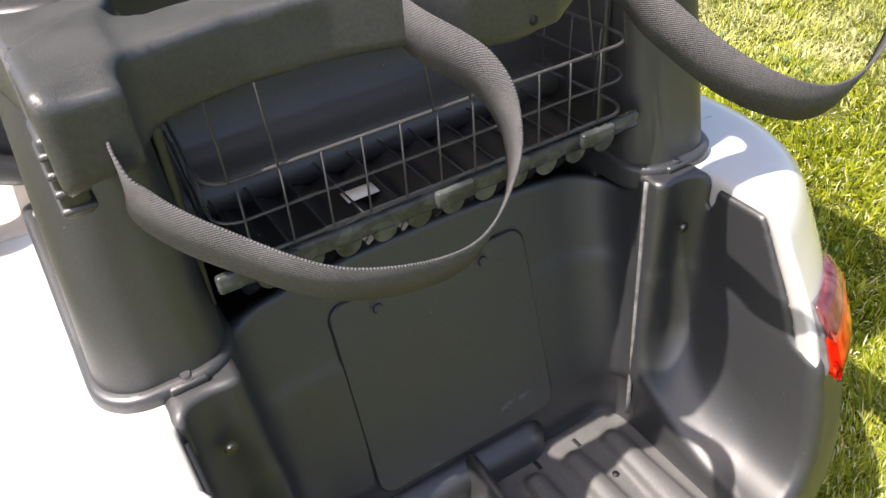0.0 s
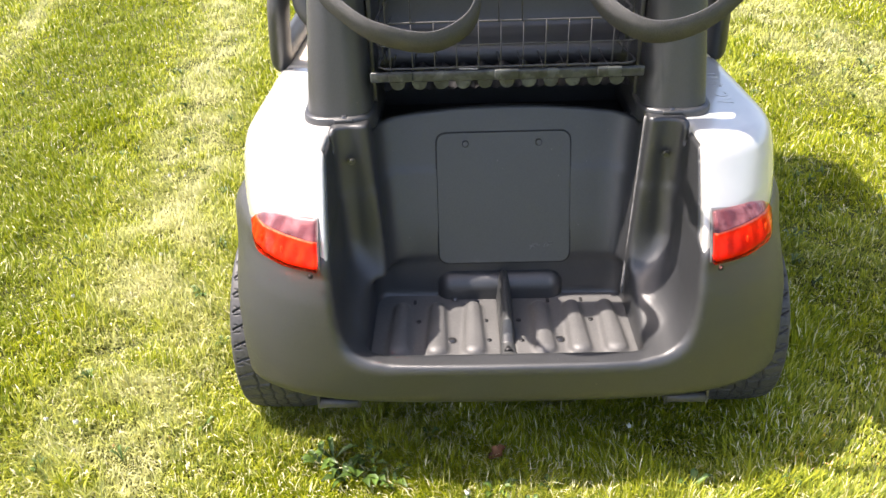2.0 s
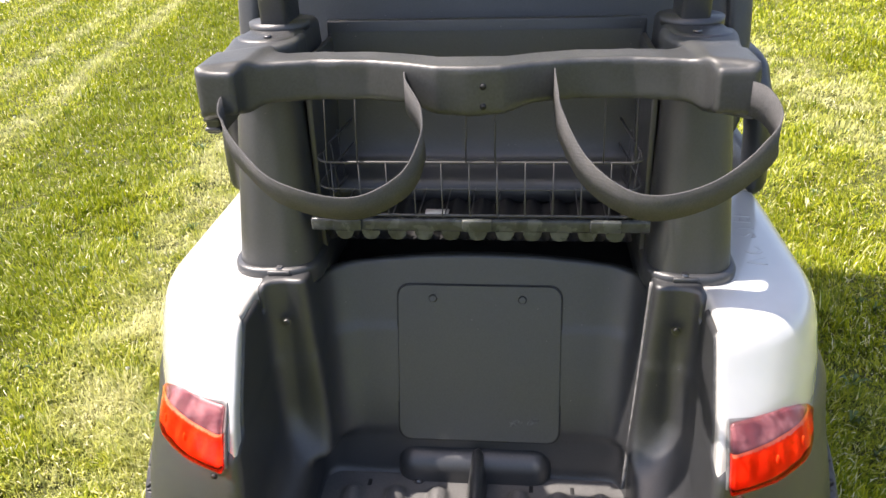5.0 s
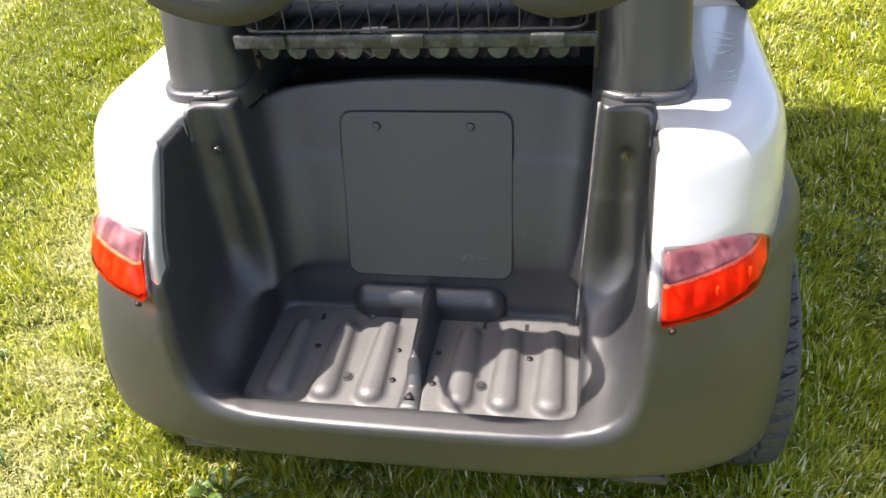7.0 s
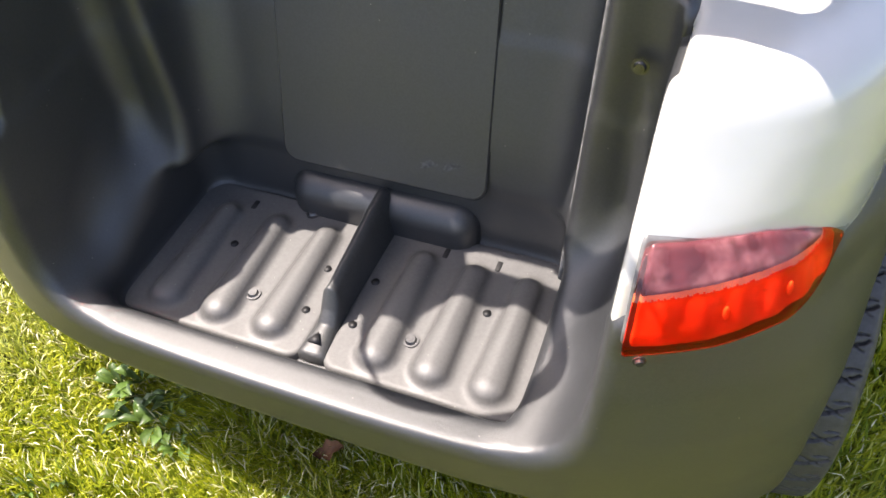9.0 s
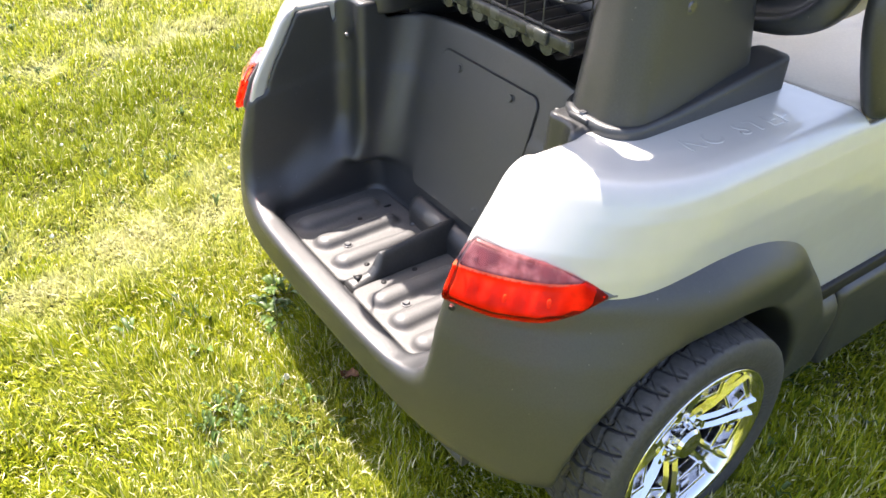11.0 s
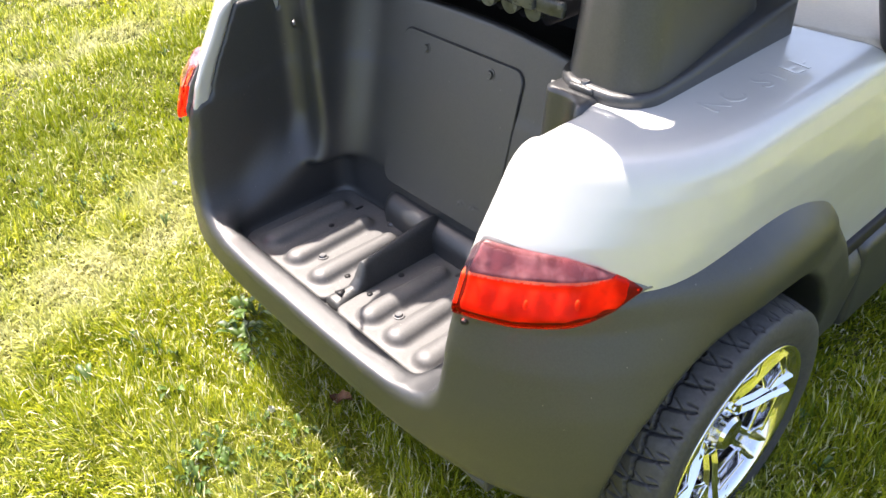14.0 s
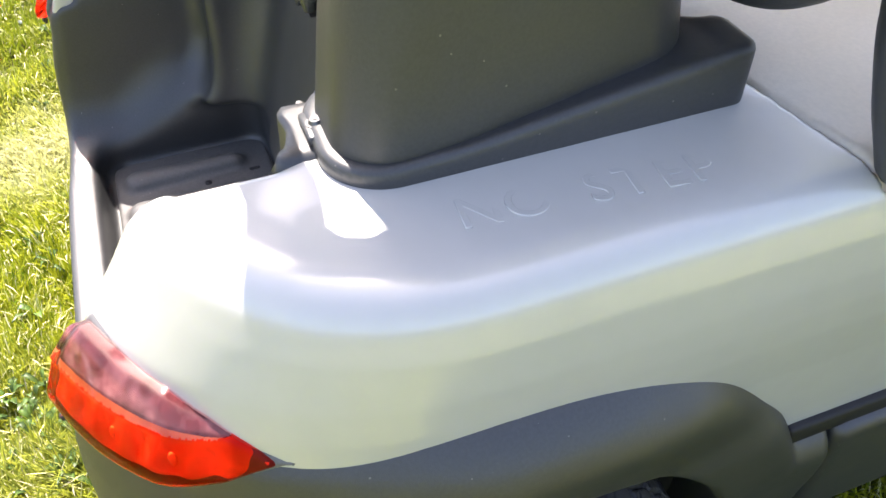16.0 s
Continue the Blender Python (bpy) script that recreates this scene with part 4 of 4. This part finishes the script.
# ---- lawn, paving and parked vehicles ----
def leafy(name, a, b, dry, rough=0.55):
    """Grass: each blade has its own green, some are straw, with paler mown bands and dry patches over the lawn."""
    m = bpy.data.materials.new(name)
    m.use_nodes = True
    nt, bsdf = m.node_tree, m.node_tree.nodes["Principled BSDF"]
    L = nt.links.new
    gm, tc = nt.nodes.new("ShaderNodeNewGeometry"), nt.nodes.new("ShaderNodeTexCoord")
    ramp = nt.nodes.new("ShaderNodeValToRGB")
    els = ramp.color_ramp.elements
    els[0].position, els[0].color = 0.0, (*a, 1)
    els[1].position, els[1].color = 0.87, (*b, 1)
    e = els.new(1.0)
    e.color = (*dry, 1)
    L(gm.outputs["Random Per Island"], ramp.inputs["Fac"])
    nz = nt.nodes.new("ShaderNodeTexNoise")
    nz.inputs["Scale"].default_value, nz.inputs["Detail"].default_value = 1.7, 5.0
    L(tc.outputs["Object"], nz.inputs["Vector"])
    mr = nt.nodes.new("ShaderNodeMapRange")
    mr.inputs["From Min"].default_value, mr.inputs["From Max"].default_value = 0.45, 0.70
    mr.inputs["To Max"].default_value = 0.12
    L(nz.outputs["Fac"], mr.inputs["Value"])
    mx = nt.nodes.new("ShaderNodeMix")
    mx.data_type = "RGBA"
    L(mr.outputs["Result"], mx.inputs["Factor"])
    L(ramp.outputs["Color"], mx.inputs["A"])
    mx.inputs["B"].default_value = (*dry, 1)
    # mown lines: pale strips of clippings across the lawn
    sep, tilt, span, band, mask = (nt.nodes.new(k) for k in ("ShaderNodeSeparateXYZ", "ShaderNodeMath", "ShaderNodeMapRange", "ShaderNodeValToRGB", "ShaderNodeMath"))
    L(tc.outputs["Object"], sep.inputs["Vector"])
    tilt.operation, tilt.inputs[1].default_value = "MULTIPLY_ADD", 0.19
    L(sep.outputs["Y"], tilt.inputs[0])
    L(sep.outputs["X"], tilt.inputs[2])
    span.inputs["From Min"].default_value, span.inputs["From Max"].default_value = -5.0, 5.0
    L(tilt.outputs[0], span.inputs["Value"])
    L(span.outputs["Result"], band.inputs["Fac"])
    stops = band.color_ramp.elements
    stops[0].color = stops[1].color = (0, 0, 0, 1)
    for c, w in ((-4.15, 0.14), (-3.15, 0.16), (-2.52, 0.17), (-1.0, 0.30), (2.75, 0.50)):
        for u, v in ((-1, 0), (-0.25, 1), (0.25, 1), (1, 0)):
            stops.new((c + u * w + 5) / 10).color = (v, 0, 0, 1)
    for c, v in ((-2.33, 0), (-2.15, 1), (-1.5, 1), (-1.31, 0)):
        stops.new((c + 5) / 10).color = (0, v, 0, 1)
    split, deep, dark = nt.nodes.new("ShaderNodeSeparateColor"), nt.nodes.new("ShaderNodeMath"), nt.nodes.new("ShaderNodeMix")
    L(band.outputs["Color"], split.inputs["Color"])
    deep.operation, deep.inputs[1].default_value = "MULTIPLY", 0.5
    L(split.outputs["Green"], deep.inputs[0])
    dark.data_type = "RGBA"
    L(deep.outputs[0], dark.inputs["Factor"])
    L(mx.outputs["Result"], dark.inputs["A"])
    dark.inputs["B"].default_value = (0.14, 0.19, 0.004, 1)
    n2 = nt.nodes.new("ShaderNodeTexNoise")
    n2.inputs["Scale"].default_value = 5.0
    L(tc.outputs["Object"], n2.inputs["Vector"])
    mask.operation = "MULTIPLY"
    L(split.outputs["Red"], mask.inputs[0])
    m3 = nt.nodes.new("ShaderNodeMapRange")
    m3.inputs["From Min"].default_value, m3.inputs["From Max"].default_value, m3.inputs["To Max"].default_value = 0.35, 0.62, 0.62
    L(n2.outputs["Fac"], m3.inputs["Value"])
    L(m3.outputs["Result"], mask.inputs[1])
    m2 = nt.nodes.new("ShaderNodeMix")
    m2.data_type = "RGBA"
    L(mask.outputs[0], m2.inputs["Factor"])
    L(dark.outputs["Result"], m2.inputs["A"])
    m2.inputs["B"].default_value = (0.74, 0.71, 0.42, 1)
    L(m2.outputs["Result"], bsdf.inputs["Base Color"])
    bsdf.inputs["Roughness"].default_value = rough
    bsdf.inputs["Specular IOR Level"].default_value = 0.2
    # blades let light through
    thin, both = nt.nodes.new("ShaderNodeBsdfTranslucent"), nt.nodes.new("ShaderNodeMixShader")
    L(m2.outputs["Result"], thin.inputs["Color"])
    both.inputs["Fac"].default_value = 0.38
    L(bsdf.outputs["BSDF"], both.inputs[1])
    L(thin.outputs["BSDF"], both.inputs[2])
    L(both.outputs["Shader"], nt.nodes["Material Output"].inputs["Surface"])
    return m


GRASS = leafy("grass_blades", (0.105, 0.170, 0.009), (0.470, 0.490, 0.024), (0.74, 0.71, 0.40))
STRAW = material("dry_clippings", (0.58, 0.55, 0.34), 0.8, vary=0.2, island=True)
SOIL = material("lawn_thatch", (0.055, 0.062, 0.007), 0.9, vary=0.5, grain=90, bump=0.5, bump_scale=60, stain=(0.085, 0.085, 0.014), stain_scale=2.2,
                stain_amount=0.7)
WEED = material("broad_weed_leaf", (0.065, 0.115, 0.020), 0.45, vary=0.3, grain=40, island=True)
PETAL = material("white_clover_flower", (0.75, 0.75, 0.68), 0.7, vary=0.1, island=True)

PAVE_X, PAVE_SLOPE = -5.34, -0.15
n = 81
gx = np.sign(np.linspace(-1, 1, n)) * np.abs(np.linspace(-1, 1, n)) ** 3 * 400
GX, GY = np.meshgrid(gx, gx, indexing="ij")
i, j = np.meshgrid(np.arange(n - 1), np.arange(n - 1), indexing="ij")
lawn = raw("ground", np.stack([GX, GY, 0 * GX], -1).reshape(-1, 3),
           np.stack([i * n + j, (i + 1) * n + j, (i + 1) * n + j + 1, i * n + j + 1], -1).reshape(-1, 4), SOIL)
tagged(lawn, "sunlit lawn soil and thatch under the grass", "ground", kind="structure")
bm = bevel_box(bmesh.new(), (-40, -30, -0.05), (PAVE_X, 40, 0.012), 0.004)
for v in bm.verts:
    v.co.x += PAVE_SLOPE * v.co.y
slab = part("pavement", bm, PAVING, None)
tagged(slab, "pale concrete parking surface beside the lawn", "pavement", kind="structure")


def blades(name, count, reach, length, width, lean, mat, label, seed, flat=False, widen=0.35):
    """One mesh of bent grass blades, thick round the cart and thinner and broader further off."""
    rng = np.random.default_rng(seed)
    r = reach * rng.uniform(0, 1, count * 5) ** 1.6
    t = rng.uniform(0, 2 * math.pi, len(r))
    p = np.stack([-0.1 + r * np.cos(t), 0.3 + r * np.sin(t)], 1)
    ragged = 0.05 * np.sin(p[:, 1] * 7) + rng.uniform(-0.04, 0.06, len(r))
    ok = (p[:, 0] > PAVE_X + PAVE_SLOPE * p[:, 1] + ragged) & (p[:, 0] < 7)
    ok &= (p[:, 1] > -1.9 - 0.3 * np.sin(3 * p[:, 0])) | (rng.uniform(0, 1, len(r)) < 0.12)
    ok &= ~((np.abs(p[:, 0]) < 0.42) & (p[:, 1] > 0.25) & (p[:, 1] < 2.2))
    p, r = p[ok][:count], r[ok][:count]
    k = len(p)
    clump = 0.75 + 0.25 * np.sin(p[:, 0] * 23 + 3 * np.sin(p[:, 1] * 17)) * np.sin(p[:, 1] * 26) + 0.35 * np.sin(p[:, 0] * 9 + 2.1 * np.sin(p[:, 1] * 6)) * np.sin(p[:, 1] * 8 + 1.7 * np.sin(p[:, 0] * 5))
    comb = 2.2 * np.sin(p[:, 0] * 2.3 + 1.4 * np.sin(p[:, 1] * 3.1)) + 1.6 * np.sin(p[:, 1] * 4.7 + 1.1 * np.sin(p[:, 0] * 6.3))
    a = np.where(rng.uniform(0, 1, k) < 0.40, comb + rng.normal(0, 0.5, k), rng.uniform(0, 2 * math.pi, k))
    size = length * rng.uniform(0.4, 1.3, k) * clump * (1 + 0.02 * r)
    w = width * rng.uniform(0.6, 1.3, k) * (1 + widen * r) * np.where(p[:, 1] < -2.2, 3.0, 1.0)
    tilt = lean * rng.uniform(0.15, 1.5, k)
    way = np.stack([np.cos(a), np.sin(a)], 1)
    side = np.stack([-np.sin(a), np.cos(a)], 1) * w[:, None] / 2
    lift = rng.uniform(0.004, 0.03, k) if flat else np.full(k, -0.003)
    base = np.c_[p, lift]
    mid = np.c_[p + way * (size * 0.5 * np.sin(tilt * 0.55))[:, None], lift + size * 0.5 * np.cos(tilt * 0.55)]
    tip = np.c_[p + way * (size * (0.5 * np.sin(tilt * 0.55) + 0.5 * np.sin(tilt * 1.3)))[:, None],
                np.maximum(lift + size * (0.5 * np.cos(tilt * 0.55) + 0.5 * np.cos(tilt * 1.3)), 0.004)]
    s3 = np.c_[side, np.zeros(k)]
    verts = np.stack([base, mid + s3, mid - s3, tip], 1).reshape(-1, 3)
    o = np.arange(k)[:, None] * 4
    tris = np.concatenate([o + [0, 1, 2], o + [2, 1, 3]], 0)
    return tagged(raw(name, verts, tris, mat, smooth=False), label, "grass", kind="stuff")


blades("grass", 1150000, 14.0, 0.062, 0.0026, 0.90, GRASS, "sunlit mown green lawn grass with straw-coloured blades", 11, widen=0.60)
blades("dry_clippings", 45000, 11.0, 0.050, 0.0020, 1.35, STRAW, "pale dry grass clippings lying on the lawn", 12, flat=True)


def weeds(name, count, leaf, mat, label, seed, x0, x1, y0, y1):
    """Rosettes of broad leaves, each leaf a folded strip."""
    rng = np.random.default_rng(seed)
    verts, faces = [], []
    for _ in range(count):
        cx, cy = rng.uniform(x0, x1), rng.uniform(y0, y1)
        for a in rng.uniform(0, 2 * math.pi, rng.integers(3, 7)):
            size, wide = leaf * rng.uniform(0.6, 1.2), leaf * rng.uniform(0.22, 0.4)
            c, s, b = math.cos(a), math.sin(a), len(verts)
            for u, h, w in ((0, 0.01, 0.15), (0.35, 0.034, 0.8), (0.7, 0.046, 1.0), (1.0, 0.040, 0.1)):
                for v in (-1, 0, 1):
                    verts.append((cx + c * u * size - s * v * w * wide / 2, cy + s * u * size + c * v * w * wide / 2, h + (0.004 if v else 0)))
            for q in range(3):
                for v in range(2):
                    i0 = b + 3 * q + v
                    faces.append((i0, i0 + 1, i0 + 4, i0 + 3))
    return tagged(raw(name, verts, faces, mat), label, "weed", kind="stuff")


weeds("lawn_weeds", 260, 0.030, WEED, "broad-leaved weeds and clover in the lawn", 21, -3.6, 2.6, -1.6, 3.6)
weeds("plantain_weeds", 22, 0.048, WEED, "larger broad weed rosettes near the bumper", 22, -1.0, 1.6, -0.5, 1.6)
weeds("broad_weeds", 10, 0.055, WEED, "clump of broad dark weed leaves shaded by the bumper", 23, -0.52, -0.30, -0.05, 0.08)
weeds("clover_patch", 26, 0.034, WEED, "sunlit patch of clover and broad weed leaves", 24, -0.16, 0.14, -0.34, -0.10)
LEAF = material("dead_leaf", (0.16, 0.065, 0.022), 0.7, vary=0.3, grain=90, stain=(0.09, 0.04, 0.016), stain_scale=60)
verts = [(0.026 * u, 0.017 * v * (1 - abs(u) ** 1.6) * (1 + 0.25 * math.cos(9 * u)), 0.045 + 0.010 * v * v + 0.006 * math.sin(3 * u))
         for u in np.linspace(-1, 1, 13) for v in (-1, -0.5, 0, 0.5, 1)]
faces = [(5 * i + j, 5 * i + 5 + j, 5 * i + 6 + j, 5 * i + 1 + j) for i in range(12) for j in range(4)]
leaf = tagged(raw("dead_leaf", verts, faces, LEAF), "curled brown dead leaf lying in grass under the bumper", "leaf")
leaf.matrix_basis = pose(-0.04, 0.02, 0, 0, 0, 35)
rng = np.random.default_rng(31)
verts, faces = [], []
for x, y in rng.uniform((-4.5, -1.6), (0.4, 4.0), (70, 2)):
    b, h, r = len(verts), rng.uniform(0.045, 0.06), rng.uniform(0.005, 0.008)
    for lat in (-0.9, -0.3, 0.4, 0.95):
        for q in range(7):
            t = q * 2 * math.pi / 7 + lat
            m = math.cos(lat) * (0.8 + 0.4 * (q % 2))
            verts.append((x + r * m * math.cos(t), y + r * m * math.sin(t), h + r * math.sin(lat)))
    for j in range(3):
        for q in range(7):
            faces.append((b + 7 * j + q, b + 7 * j + (q + 1) % 7, b + 7 * (j + 1) + (q + 1) % 7, b + 7 * (j + 1) + q))
tagged(raw("clover_flowers", verts, faces, PETAL), "small white clover flowers in the lawn", "flower", kind="stuff")


# ---- carts parked on the paving ----
PALE = material("pale_olive_paint", (0.55, 0.56, 0.42), 0.35, vary=0.05, coat=0.3)
GREYRUB = material("dusty_grey_tyre", (0.10, 0.10, 0.10), 0.85, vary=0.3, grain=90, bump=0.5, bump_scale=200)
ORANGE = material("orange_plate", (0.75, 0.33, 0.12), 0.5, vary=0.1)


def parked_cart(y, paint, label, tyre_mat, plate):
    """A cart parked with its nose to the lawn, facing +x."""
    ob = tagged(new("parked_cart"), label, "golf cart", group="carts parked on the paving")
    ob.matrix_basis = pose(-6.0, y, 0.012)
    solid("body", lambda x, v, z: smax(smax(box_d(x, v, z, (-2.3, -0.56, 0.27), (0.31, 0.56, 0.95), 0.09), z - 0.95 + 0.5 * np.maximum(x + 0.25, 0), 0.05),
                                       -(smax(np.hypot(x, z - 0.27) - 0.33, 0.34 - np.abs(v), 0.02)), 0.02),
          (-2.34, -0.60, 0.24), (0.40, 0.60, 1.0), 0.025, paint, ob)
    part("under_frame", bevel_box(bmesh.new(), (-2.2, -0.36, 0.18), (0.25, 0.36, 0.36), 0.02), DARK, ob)
    part("front_bumper", bevel_box(bmesh.new(), (0.26, -0.52, 0.20), (0.345, 0.52, 0.36), 0.02, 3), BLACK, ob, "black front bumper")
    for v in (-1, 1):
        part("bumper_cover", bevel_box(bmesh.new(), (0.30, min(v * 0.30, v * 0.53), 0.222), (0.36, max(v * 0.30, v * 0.53), 0.34), 0.02, 3), paint, ob)
    if plate:
        number = part("number_plate", bevel_box(bmesh.new(), (0.345, 0.06, 0.235), (0.351, 0.235, 0.325), 0.002), PAPER, ob, "white and orange plate")
        part("plate_bar", bevel_box(bmesh.new(), (0.351, 0.072, 0.262), (0.3525, 0.222, 0.318), 0), ORANGE, number)
    for x in (0.0, -1.68):
        for s in (1, -1):
            hub = new("wheel")
            hub.parent = ob
            hub.matrix_basis = pose(x, s * 0.455, 0.27)
            seg, prof = 48, [(-0.09, 0.15), (-0.11, 0.19), (-0.105, 0.25), (-0.08, 0.27), (0.08, 0.27), (0.105, 0.25), (0.11, 0.19), (0.09, 0.15)]
            bm = lathe(bmesh.new(), prof, seg)
            bmesh.ops.rotate(bm, verts=bm.verts, matrix=Matrix.Rotation(radians(90), 3, "Z"))
            part("tyre", bm, tyre_mat, hub)
            bm = bmesh.new()
            for k in range(40):
                t = 2 * math.pi * k / 40
                for u in (-0.05, 0.05):
                    made = bmesh.ops.create_cube(bm, size=1)["verts"]
                    bmesh.ops.transform(bm, verts=made, matrix=Matrix.Rotation(t + (0.07 if u > 0 else 0), 4, "Y") @ Matrix.Translation((0, u, 0.272)) @ Matrix.Diagonal((0.024, 0.075, 0.014, 1)))
            part("tread", bm, tyre_mat, hub, smooth=False)
            bm = lathe(bmesh.new(), [(-0.08, 0.152), (0.02, 0.14), (0.03, 0.06), (0.05, 0.05), (0.05, 0.0)], 32)
            bmesh.ops.rotate(bm, verts=bm.verts, matrix=Matrix.Rotation(radians(90 if s > 0 else -90), 3, "Z"))
            part("rim", bm, DARK, hub)
    return ob


parked_cart(-0.25, PALE, "pale olive parked cart with a number plate", RUBBER, True)
parked_cart(1.385, BLACK, "dark parked cart with large dusty tyres", GREYRUB, False)
